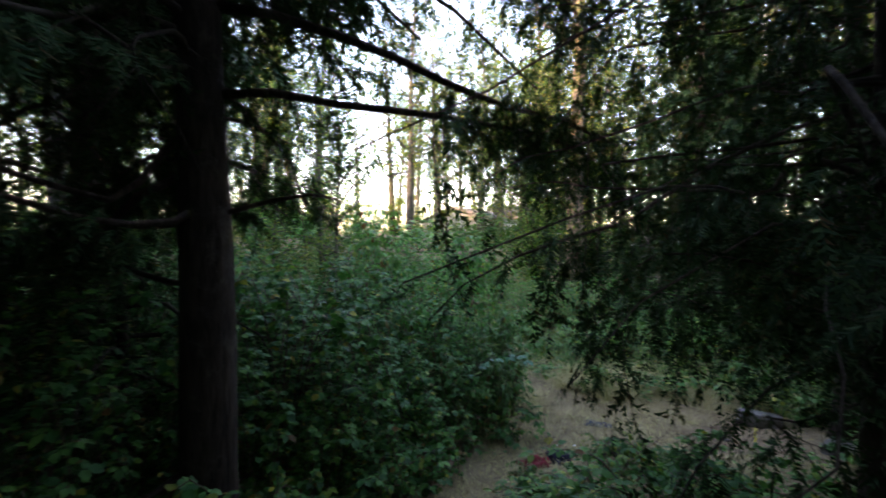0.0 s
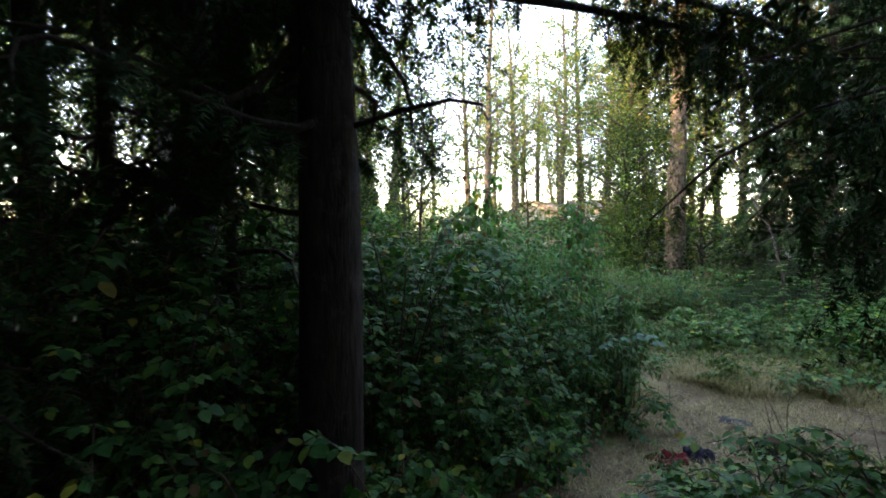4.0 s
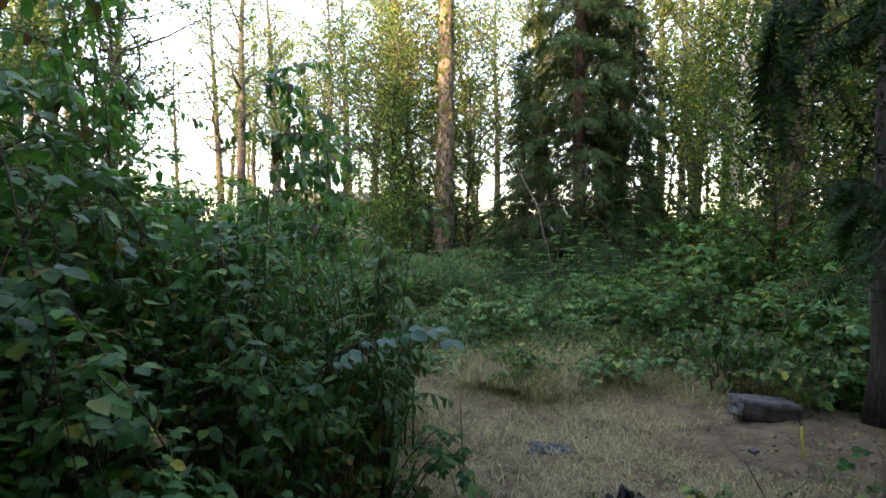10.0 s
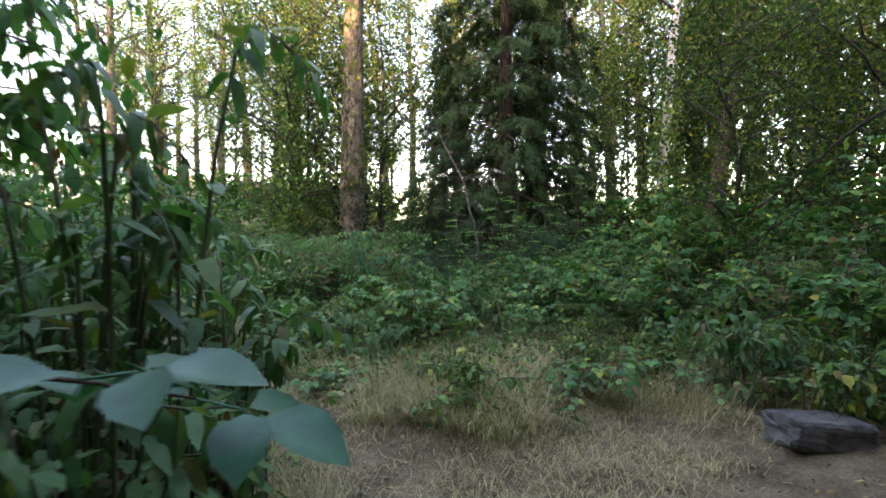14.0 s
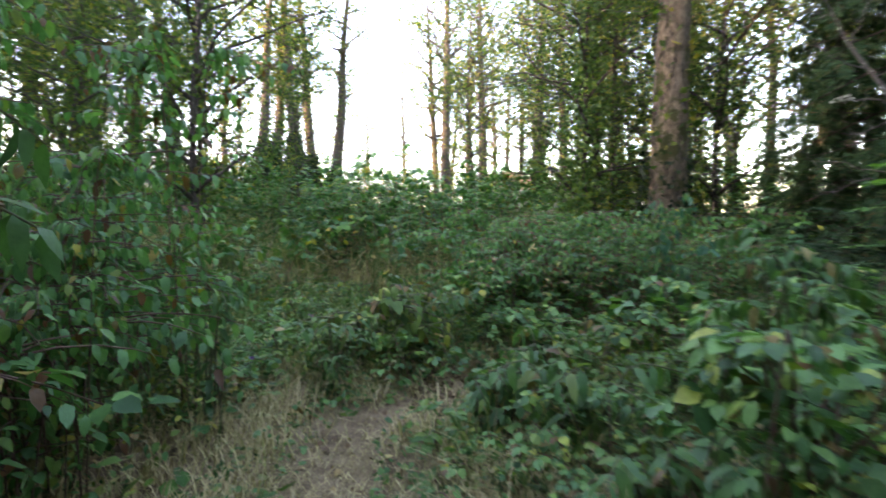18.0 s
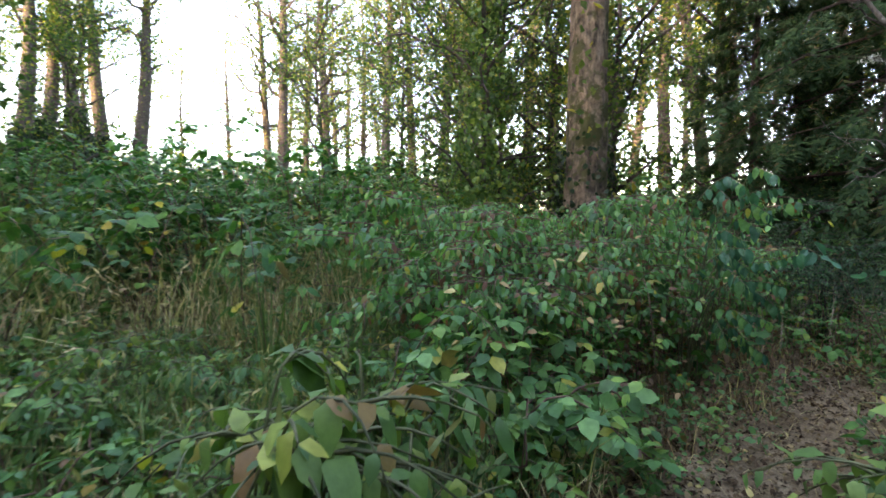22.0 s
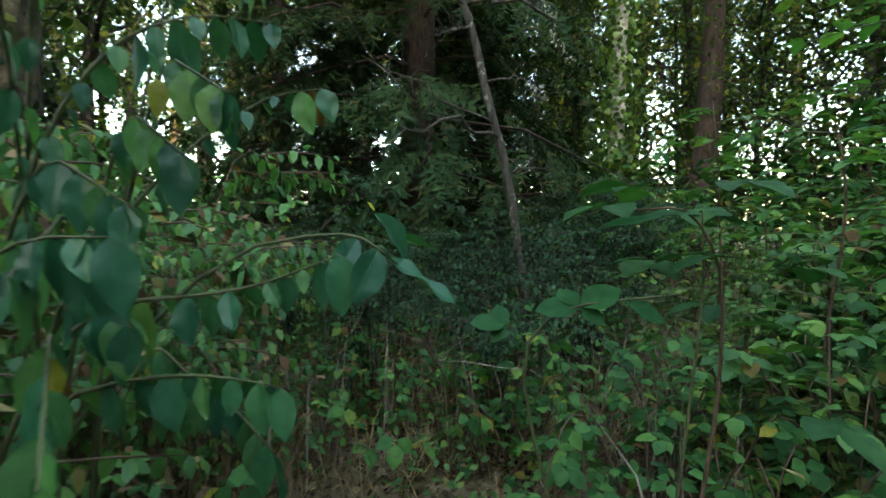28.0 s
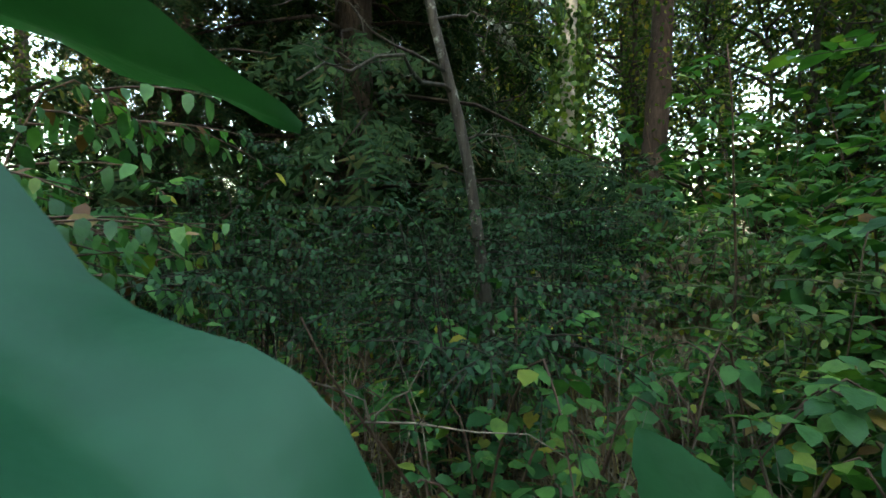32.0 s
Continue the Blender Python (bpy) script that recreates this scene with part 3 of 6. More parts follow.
def thicket(name, label, category, protos, boxes, spacing, sizes=(0.9, 1.3), leaf_grow=1.25, share=0.45):
    """Brush too far and too dense to tell bush from bush: one joined growth of canes and leaves."""
    leaves, canes = Heap(), Heap()
    mats = None
    for x, y, pr, size, turn in spread_out(protos, boxes, spacing, sizes, 1.0, 0.3):
        kind, stems, frames, spots, sz = SOURCE[pr.name]
        mats = SHRUB[kind]
        r = np.array(Matrix.Rotation(radians(turn), 3, "Z"))
        o = np.array([x, y, float(height(x, y))])
        low = FAR_LEAF
        which = rng.integers(0, len(low), len(spots))
        thin = rng.uniform(0, 1, len(spots)) < share
        for k, tpl in enumerate(low):
            s = (which == k) & thin
            leaves.stamp(tpl, np.einsum("ij,njk->nik", r, frames[s]), spots[s] @ r.T * size + o, sz[s] * size * leaf_grow)
        for p, rad in stems[::3]:
            canes.tube(p[::2] @ r.T * size + o, rad[::2] * size, 3)
    root = tagged(new(name), label, category, kind="stuff")
    tagged(part("cane_tangle", canes.mesh("cane_tangle", mats[2]), root), kind="stuff")
    tagged(part("foliage", leaves.mesh("foliage", mats[3]), root), kind="stuff")


L_BR = "thorny green bramble bush with arching brown canes"
low_br = [shrub("lit_bramble", 0.42, 0.6, 10, 12, "low green bramble bush over dry grass", leaf_scale=0.95) for _ in range(4)]
mid_br = [shrub("bramble", 0.95, 0.8, 13, 18, L_BR) for _ in range(4)]
tall_br = [shrub("bramble", 1.6, 1.0, 18, 24, "tall dense green bramble thicket with arching canes") for _ in range(3)]
low_hb = [shrub("herb", 0.5, 0.35, 14, 13, "low green weeds with narrow drooping leaves") for _ in range(4)]
mid_hb = [shrub("herb", 1.1, 0.4, 14, 24, "tall green weeds with narrow drooping leaves") for _ in range(3)]
tall_hb = [shrub("herb", 1.7, 0.42, 13, 36, "very tall green weeds with hanging narrow leaves") for _ in range(3)]
mid_dw = [shrub("dogwood", 1.25, 0.7, 11, 66, "green shrub with hanging oval leaves, some brown", leaf_scale=0.85) for _ in range(3)]
tall_dw = [shrub("dogwood", 2.6, 0.42, 4, 76, "tall thin green shrub with hanging oval leaves") for _ in range(3)]
near_br = [shrub("bramble", 0.62, 0.65, 7, 12, L_BR, True) for _ in range(2)] + [shrub("bramble", 1.1, 0.65, 8, 14, L_BR, True) for _ in range(2)]
near_dw = [shrub("dogwood", 1.4, 0.55, 5, 48, "green shrub with rows of hanging oval leaves", True, 0.84) for _ in range(2)]
near_hb = [shrub("herb", 1.2, 0.3, 7, 20, "tall green weeds with narrow drooping leaves", True) for _ in range(2)]

high_br = [shrub("bramble", 2.35, 1.1, 20, 28, "head-high dense green bramble thicket with arching canes", leaf_scale=0.94) for _ in range(2)]
evergreens = [shrub("evergreen", 1.3, 0.7, 14, 100, "dark evergreen shrub with small glossy leaves", leaf_scale=1.15) for _ in range(2)]

sparse_br = [shrub("bramble", 0.75, 0.6, 9, 9, "thin dark green bramble with bare canes", leaf_scale=0.9) for _ in range(3)]
mid_tr = [shrub("lit_bramble", 0.9, 0.7, 11, 17, "light green bramble bush with layered three-part leaves", leaf_scale=s) for s in (0.9, 1.1)]
low_mw = [shrub("meadow", 0.5, 0.42, 10, 20, "low light green weeds with small yellowing leaves", leaf_scale=s) for s in (0.9, 1.1, 1.4)]
mid_mw = [shrub("meadow", 0.95, 0.5, 10, 32, "leafy light green weeds with some yellow leaves", leaf_scale=s) for s in (1.0, 1.25)]

# left of the way down
scatter(high_br, [(-4.8, 2.4, -1.5, 8.6)], 0.95, (0.9, 1.1), gap=0.4)
scatter(high_br, [(-3.4, 4.4, -1.1, 8.6)], 0.62, (0.9, 1.08), gap=0.2)
scatter(high_br, [(-1.4, 4.2, -0.4, 7.4)], 0.7, (0.7, 0.82), gap=0.2)
scatter(tall_br, [(-2.4, 3.0, -0.4, 7.0)], 0.7, (0.8, 1.0), gap=0.3)
scatter(mid_br, [(-1.8, 2.4, 0.2, 6.8), (-4, -1.5, -1.3, 2.0)], 0.6, (0.85, 1.2))
scatter(near_br, [(-1.4, 3.2, -0.2, 6.2)], 0.85, (0.9, 1.15))
scatter(mid_br + low_br, [(0.5, -1.5, 5.0, 4.6)], 0.75, (0.8, 1.1))
# weeds between the way and the thicket
scatter(tall_hb[:2] + mid_hb + mid_br[:1] + tall_br[:1], [(-1.6, 6.0, 1.2, 9.8)], 0.36, (0.9, 1.25))
scatter(high_br, [(-2.4, 7.0, -0.1, 9.4)], 0.66, (0.98, 1.18), gap=0.25)
scatter(near_hb + near_br[:2], [(-0.2, 5.8, 1.1, 7.6)], 0.8, (0.9, 1.1))
for x, y, turn in ((-0.05, 7.35, 20), (-0.65, 7.1, 140), (0.3, 8.1, 250), (-0.95, 7.9, 70)):
    put_thing(tall_dw[turn % 3], x, y, turn, 1.12)
def off_straw(x, y):
    """Leaves the bank of long straw where the way turns free of bushes."""
    return math.hypot((x - 3.3) / 1.25, (y - 10.15) / 0.75) > 1


# low growth round the open patch
scatter(low_br + low_hb[:2] + low_mw[1:], [(1.0, 11.5, 6.8, 13.4), (5.2, 5.2, 6.8, 9.4)], 0.42, (0.9, 1.4), margin=0.85)
scatter(low_br + low_hb[:1] + low_mw[1:], [(1.2, 9.0, 6.8, 11.5)], 0.55, (0.85, 1.2), margin=0.95, keep=off_straw)
scatter(mid_tr + low_br[:1] + mid_mw[:1], [(3.0, 11.2, 7.0, 13.1)], 0.6, (0.7, 1.05))
scatter(mid_mw[:1] + mid_tr + mid_br[:2] + mid_hb[:1], [(2.6, 9.7, 6.9, 13.2)], 0.7, (0.7, 1.1), keep=off_straw)
# weeds standing in the straw bank
for x, y, k in ((2.55, 10.3, 0), (2.9, 9.95, 1), (3.15, 10.45, 2), (3.5, 9.85, 0), (3.75, 10.3, 1), (4.1, 10.0, 2), (4.3, 10.35, 0), (2.75, 10.6, 1), (3.4, 10.7, 2)):
    put_thing((low_mw[0], low_hb[k], low_br[k])[k], x, y, 97 * x, 0.55 + 0.1 * k)
# beside the way down, and by the rags
for pr, x, y, turn, size in ((near_br[0], 0.98, 4.4, 60, 0.95), (low_br[3], 0.78, 5.0, 200, 0.7), (low_mw[0], 0.62, 4.5, 40, 0.6), (low_hb[1], 0.8, 5.45, 10, 0.55), (low_br[2], 0.85, 4.0, 0, 1.1), (low_br[1], 0.95, 4.75, 90, 1.2), (near_br[1], 1.5, 4.0, 150, 1.0), (low_br[0], 1.35, 4.9, 10, 1.1), (near_br[3], 1.9, 3.9, 200, 0.9), (mid_br[1], 2.3, 4.3, 80, 0.9), (low_mw[1], 1.9, 6.15, 30, 0.75), (low_mw[2], 2.05, 5.95, 130, 0.8), (low_hb[0], 2.5, 5.9, 0, 0.8)):
    put_thing(pr, x, y, turn, size)
# bank beyond the stone
scatter(mid_br[:2] + mid_tr + mid_mw[:1], [(6.5, 4.5, 8.6, 13.5)], 0.75, (0.95, 1.3))
# field to the north
scatter(low_br + mid_tr[:1] + low_mw[1:] + low_hb[:1], [(-3, 11.6, 2.6, 16)], 0.44, (0.7, 1.05), margin=0.9)
scatter(mid_dw, [(-1.6, 10.0, 0.9, 12.0)], 0.5, (1.0, 1.25))
scatter(tall_dw, [(-1.2, 10.2, 0.9, 12.0)], 0.6, (0.75, 0.9))
scatter(near_hb + near_dw, [(0.1, 9.8, 1.2, 11.8)], 0.62, (1.0, 1.1))
# drooping shrubs and the hollow at the end
scatter(mid_dw, [(2.0, 14.2, 5.0, 16.6)], 0.48, (0.75, 1.2))
scatter(tall_dw, [(2.2, 14.8, 4.8, 15.8)], 1.0, (0.42, 0.52))
scatter(mid_tr, [(2.0, 14.0, 5.0, 15.6)], 0.95, (0.8, 1.2))
scatter(near_dw, [(2.4, 13.9, 4.4, 14.9)], 0.6, (0.9, 1.0))
scatter(near_br, [(2.0, 13.4, 4.4, 14.8)], 0.62, (0.75, 1.0))
scatter(near_br[:2], [(3.7, 11.6, 5.6, 12.6)], 0.75, (0.65, 0.8))
scatter(evergreens, [(5.6, 14.5, 9.2, 16.6)], 0.62, (0.7, 1.05))
def off_hollow(x, y):
    return not (4.8 < x < 7.5 and 13.75 < y < 15.8)


scatter(mid_br[:2] + mid_tr + mid_tr + mid_mw[:1], [(5.4, 12.0, 8.8, 14.9)], 0.62, (0.9, 1.25), keep=off_hollow)
scatter(sparse_br, [(4.9, 13.8, 7.4, 15.7), (4.2, 12.9, 7.0, 13.8)], 0.55, (0.7, 1.05))
scatter(low_br, [(2.2, 12.0, 4.6, 14.0)], 0.5, (0.8, 1.2), margin=0.6)
scatter(near_br[:2], [(5.6, 13.0, 6.6, 13.8)], 0.7, (0.6, 0.75))
scatter(tall_br + mid_br[:2], [(-2.8, 17.2, 2.6, 20.8)], 0.8, (0.85, 1.2))
# brush beyond
thicket("bramble_thicket", "distant dense green bramble thicket", "bramble", tall_br + mid_br, [(-9, 1, -4.4, 10), (8.4, 3.0, 14, 14.5), (-4.5, -4, 6, -1.6)], 1.05, (0.95, 1.35), 1.45, 0.28)
thicket("bramble_thicket", "bramble field on rising ground under the trees", "bramble", mid_br, [(-9, 15.5, 3, 24), (3, 16.6, 13, 24), (-9, 10, -2.6, 15.5)], 1.05, (0.85, 1.35), 1.45, 0.28)
thicket("bramble_thicket", "far bramble scrub at the foot of the trees", "bramble", tall_br, [(-26, 24, 26, 36), (-22, 6, -9, 24), (13, 8, 24, 24)], 2.4, (1.2, 1.8), 1.7, 0.35)


# ---- trees ----
def bent(p0, p1, n, wander, sag=0.0):
    s = np.linspace(0, 1, n)[:, None]
    p = np.asarray(p0) * (1 - s) + np.asarray(p1) * s
    k = rng.normal(0, wander, (4, 3))
    for f in range(4):
        p = p + k[f] * np.sin(np.pi * (f + 1) * s) / (f + 1)
    p[:, 2] -= sag * (s[:, 0] ** 2)
    return p


DIAMOND = (np.array([(0, 0, 0), (-0.36, 0.45, 0.06), (0, 1, -0.08), (0.36, 0.45, 0.06)]), np.zeros((0, 4), int), np.array([(0, 2, 1), (0, 3, 2)]))


def spray_template(pairs, seed):
    """A loose fan of conifer twigs and needles along +y."""
    g = np.random.default_rng(seed)
    h = Heap()
    h.add([(-0.008, 0, 0), (0.008, 0, 0), (0, 1.0, -0.12)], None, [(0, 1, 2)])
    for k in range(pairs):
        for sgn in (-1, 1):
            y = 0.04 + 0.92 * (k + g.uniform(0, 1)) / pairs
            ln = 0.25 * (1 - 0.7 * y ** 1.4) * g.uniform(0.45, 1.2)
            z = -0.12 * y * y
            w = 0.024 * g.uniform(0.7, 1.4) * (15 / pairs) ** 0.8
            fwd = g.uniform(0.35, 1.1)
            h.add([(0, y, z), (0, y + w * 2, z), (sgn * ln, y + fwd * ln + w, z + g.uniform(-0.9, 0.35) * ln)], None, [(0, 1, 2) if sgn < 0 else (0, 2, 1)])
    return np.concatenate(h.v), np.zeros((0, 4), int), np.concatenate(h.t)


SPRAYS = [spray_template(12, k) for k in range(3)]
SPRAYS_LO = [spray_template(7, 9)]
TASSEL = spray_template(5, 12)
EYE_LINE = np.array([(-0.2, 0.3, 3.0), (-0.4, 0.4, 2.8), (-0.75, 1.7, 2.4), (-0.5, 2.7, 2.1), (-0.05, 3.5, 2.0), (0.4, 5.0, 1.95), (0.8, 5.8, 1.7), (2.0, 7.6, 1.25), (2.4, 8.8, 1.2)])


def near_eye(p):
    best = np.full(len(p), 1e9)
    for a, b in zip(EYE_LINE[:-1], EYE_LINE[1:]):
        d = b - a
        s = np.clip((p - a) @ d / (d @ d), 0, 1)
        best = np.minimum(best, np.linalg.norm(p - a - s[:, None] * d, axis=1))
    return best


TREE_GROUP = {"bush": "bushes at the foot of the far trees", "cottonwood_tree": "cottonwoods round the field", "young_tree": "young trees under the tall ones", "birch_tree": "birches behind the conifers"}


def broadleaf(name, high, dia, bark, leaves, leaf_size, crown_from, crown_wide, lean, label, limbs=22, category="tree", leaf_mat=M_crown, crooked=0.12, parts=8, limb_bark=None):
    """Trunk, limbs and a loose crown of separate leaves with gaps."""
    root = tagged(new(name), label, category, TREE_GROUP.get(name, ""))
    tr = Heap()
    n = 70 if dia > 0.7 and parts == 8 else 16
    p = bent((0, 0, -0.25), (lean[0], lean[1], high), n, crooked)
    s = np.linspace(0, 1, n)
    rad = 0.5 * dia * (1 - 0.86 * s) * (1 + 0.5 * np.exp(-s * 45))
    if n == 70:
        a = np.linspace(0, 2 * np.pi, 44, endpoint=False)[None, :]
        z = np.linspace(0, high, n)[:, None]
        furrow = -0.09 * np.abs(np.sin(5.5 * a + 0.9 * np.sin(0.9 * z) + 0.5 * np.sin(2.3 * z + 3 * a))) + 0.05 * np.sin(3 * a + 0.5 * z) * np.sin(1.1 * z)
        tr.tube(p, rad * 1.05, 44, furrow + 0.025 * rng.uniform(-1, 1, (n, 44)))
    else:
        tr.tube(p, rad, 11, 0.06)
    part("trunk", tr.mesh("trunk", bark), root)
    spots, tips = [], []
    per = leaves // limbs
    lm = Heap()
    for k in range(limbs):
        own = Heap()
        f = crown_from + (0.98 - crown_from) * (k + rng.uniform(0, 1)) / limbs
        q0, _ = along(p, np.array([f]))
        a = 2.4 * k + rng.uniform(-0.5, 0.5)
        ln = crown_wide * (0.45 + 0.75 * math.sin(math.pi * min(1.0, (f - crown_from) / (1 - crown_from) * 0.8 + 0.2))) * rng.uniform(0.55, 1.1)
        q1 = q0[0] + np.array([math.cos(a) * ln, math.sin(a) * ln, ln * rng.uniform(0.35, 1.0)])
        q = bent(q0[0], q1, 7, 0.06 * ln)
        (own if k < parts else lm).tube(q, np.linspace(0.24 * dia * (1 - f) + 0.018, 0.006, 7), 5)
        if k < parts:
            part("limb", own.mesh("limb", limb_bark or bark), root)
        for j in range(4):
            b0, _ = along(q, np.array([rng.uniform(0.3, 1.0)]))
            b1 = b0[0] + rng.normal(0, 0.3 * ln, 3) * (1, 1, 0.7)
            w = bent(b0[0], b1, 4, 0.03)
            lm.tube(w, np.linspace(0.012, 0.004, 4), 3)
            n = per // 4
            at, _ = along(w, rng.uniform(0.1, 1.1, n))
            spots.append(at + rng.normal(0, 0.16 * crown_wide ** 0.5, (n, 3)))
    tagged(part("branchwork", lm.mesh("branchwork", limb_bark or bark), root), kind="stuff")
    trim, _ = along(p, rng.uniform(0.07, 0.8, leaves // 7))
    spots.append(trim + rng.normal(0, 0.12 * crown_wide, (len(trim), 3)))
    spots = np.concatenate(spots)
    n = len(spots)
    tips = rng.normal(0, 1, (n, 3)) + (0, 0, -0.5)
    fr = frames_from(tips, rng.normal(0, 1, (n, 3)))
    cr = Heap()
    cr.stamp(DIAMOND, fr, spots, leaf_size * rng.uniform(0.6, 1.25, n))
    tagged(part("crown", cr.mesh("crown", leaf_mat), root), kind="stuff")
    return root


def conifer(high, dia, first, wide, branches, sprays, label, droop=0.35, bare=0, spray_size=0.3, where=None, templates=SPRAYS, thick=1.0, name="conifer_tree", off=0.5, side_of=None, shun=None, hang=0):
    """where: the place of a tree that stands beside the way; its branches then are parts and keep off the way."""
    root = tagged(new(name), label, "tree", "conifers round the clearing")
    foot = np.array([*where, float(height(*where))]) if where else np.zeros(3)
    tr = Heap()
    p = bent((0, 0, -0.25), (rng.normal(0, 0.12), rng.normal(0, 0.12), high), 18, 0.03)
    s = np.linspace(0, 1, 18)
    tr.tube(p, 0.5 * dia * (1 - 0.9 * s) * (1 + 0.4 * np.exp(-s * 50)), 14 if where else 8, 0.06)
    part("trunk", tr.mesh("trunk", M_fir_bark), root)
    br, nd = Heap(), Heap()
    for k in range(branches + bare):
        dead = k >= branches
        f = (first + (high - 0.3 - first) * ((k + rng.uniform(0, 1)) / branches) ** 1.15) / high if not dead else rng.uniform(0.9, first + 1.2) / high
        q0, _ = along(p, np.array([f]))
        a = 2.399 * k + rng.uniform(-0.4, 0.4)
        ln = wide * (1 - 0.9 * f) * rng.uniform(0.65, 1.1) * (0.6 if dead else 1)
        d = np.array([math.cos(a), math.sin(a), 0.0])
        q1 = q0[0] + d * ln + np.array([0, 0, ln * rng.uniform(-0.1, 0.15)])
        q = bent(q0[0], q1, 9, (0.1 if where else 0.035) * ln, sag=droop * ln * rng.uniform(0.5, 1.2))
        bad = (near_eye(q + foot) < off) | (shun(q + foot) if shun else False) if where else np.zeros(9, bool)
        if side_of and not dead:
            bad |= (q + foot)[:, 1] > side_of[0] + side_of[1] * (q + foot)[:, 0]
        if bad.any():
            k0 = int(np.argmax(bad)) - 1
            if k0 < 3:
                continue
            q, _ = along(q, np.linspace(0, k0 / 8, 9))
            ln = float(np.linalg.norm(q[-1] - q[0]))
        own = Heap() if where else br
        own.tube(q if where else q[::2], np.linspace(thick * (0.014 + 0.008 * ln), 0.003, 9 if where else 5), 6 if where else 3)
        n = max(12, int(sprays * min(1.0, ln / 1.5))) if not dead else 7
        side = np.array([-d[1], d[0], 0])
        at, tan = along(q, rng.uniform(0.12, 1.0, n) ** 0.8)
        tan /= np.linalg.norm(tan, axis=1)[:, None]
        sg = np.where(np.arange(n) % 2, 1.0, -1.0)[:, None]
        out = rng.uniform(0, 1, (n, 1)) * 0.3 * ln * (1.05 - np.linalg.norm(at - q[0], axis=1) / ln)[:, None].clip(0.1, 1)
        tip = tan * rng.uniform(0.2, 1.0, (n, 1)) + side * sg * rng.uniform(0.2, 1.0, (n, 1)) + np.array([0, 0, -1.0]) * rng.uniform(0.15, 1.3, (n, 1)) * (0.4 + droop)
        spot = at + (side * sg + 0.4 * tan - np.array([0, 0, 0.35])) * out
        up = np.array([0, 0, 1.0]) + rng.normal(0, 0.4, (n, 3)) + d * 0.3
        if dead:
            for j in range(n):
                own.tube(np.stack([at[j], at[j] + 0.25 * tip[j], at[j] + 0.5 * tip[j] - (0, 0, 0.1)]), (0.004, 0.003, 0.0015), 3)
        else:
            ok = near_eye(spot + foot) > off if where else np.ones(n, bool)
            if shun:
                ok &= ~shun(spot + foot)
            if side_of:
                ok &= (spot + foot)[:, 1] < side_of[0] + side_of[1] * (spot + foot)[:, 0]
            for j in range(hang if ln > 0.5 else 0):
                q0 = along(q, np.array([rng.uniform(0.15, 1.0)]))[0][0] + side * rng.normal(0, 0.12)
                drop = min(rng.uniform(0.2, 0.85), 0.7 * ln)
                u = np.linspace(0, 1, 6)
                st = q0 + np.outer(u * drop, (0, 0, -1.0)) + np.outer(u ** 2 * drop * 0.3, side * rng.normal(0, 1) + d * rng.normal(0.3, 0.6))
                if (near_eye(st + foot) < off).any() or (shun is not None and shun(st + foot).any()) or (side_of and ((st + foot)[:, 1] > side_of[0] + side_of[1] * (st + foot)[:, 0]).any()):
                    continue
                own.tube(st, np.linspace(0.003, 0.001, 6), 3)
                m = int(5 + 18 * drop)
                w, _ = along(st, rng.uniform(0.05, 1.0, m))
                nd.stamp(TASSEL, frames_from(rng.normal(0, 0.6, (m, 3)) - (0, 0, 0.8), rng.normal(0, 1, (m, 3))), w, rng.uniform(0.07, 0.17, m))
            fr, sz = frames_from(tip, up), spray_size * rng.uniform(0.5, 1.25, n)
            pickt = rng.integers(0, len(templates), n)
            for kt, tpl in enumerate(templates):
                m = ok & (pickt == kt)
                nd.stamp(tpl, fr[m], spot[m], sz[m])
        if where:
            part("branch", own.mesh("branch", M_fir_bark), root)
    if not where:
        tagged(part("branchwork", br.mesh("branchwork", M_fir_bark), root), kind="stuff")
    tagged(part("needle_mass", nd.mesh("needle_mass", M_needle), root), kind="stuff")
    if where:
        root.matrix_basis = pose(*foot)
        USED.add(root.name)
    return root


def along_sight(eye, bearing, r):
    b = radians(bearing)
    return eye[0] - math.sin(b) * r, eye[1] + math.cos(b) * r


def way_gap(p):
    return ((p[:, 0] < 0.1 + 0.8 * (p[:, 1] - 3)) & (p[:, 2] < 3.6)) | ((p[:, 0] < -0.7 + 0.8 * (p[:, 1] - 3)) & (p[:, 2] < 6.0)) | (p[:, 1] > 4.5) | ((p[:, 2] < 2.4) & (p[:, 0] < 0.6))


def first_fir_gap(p):
    return (p[:, 0] > -1.25) & (p[:, 2] < 4.3) & (p[:, 1] > 2.2)


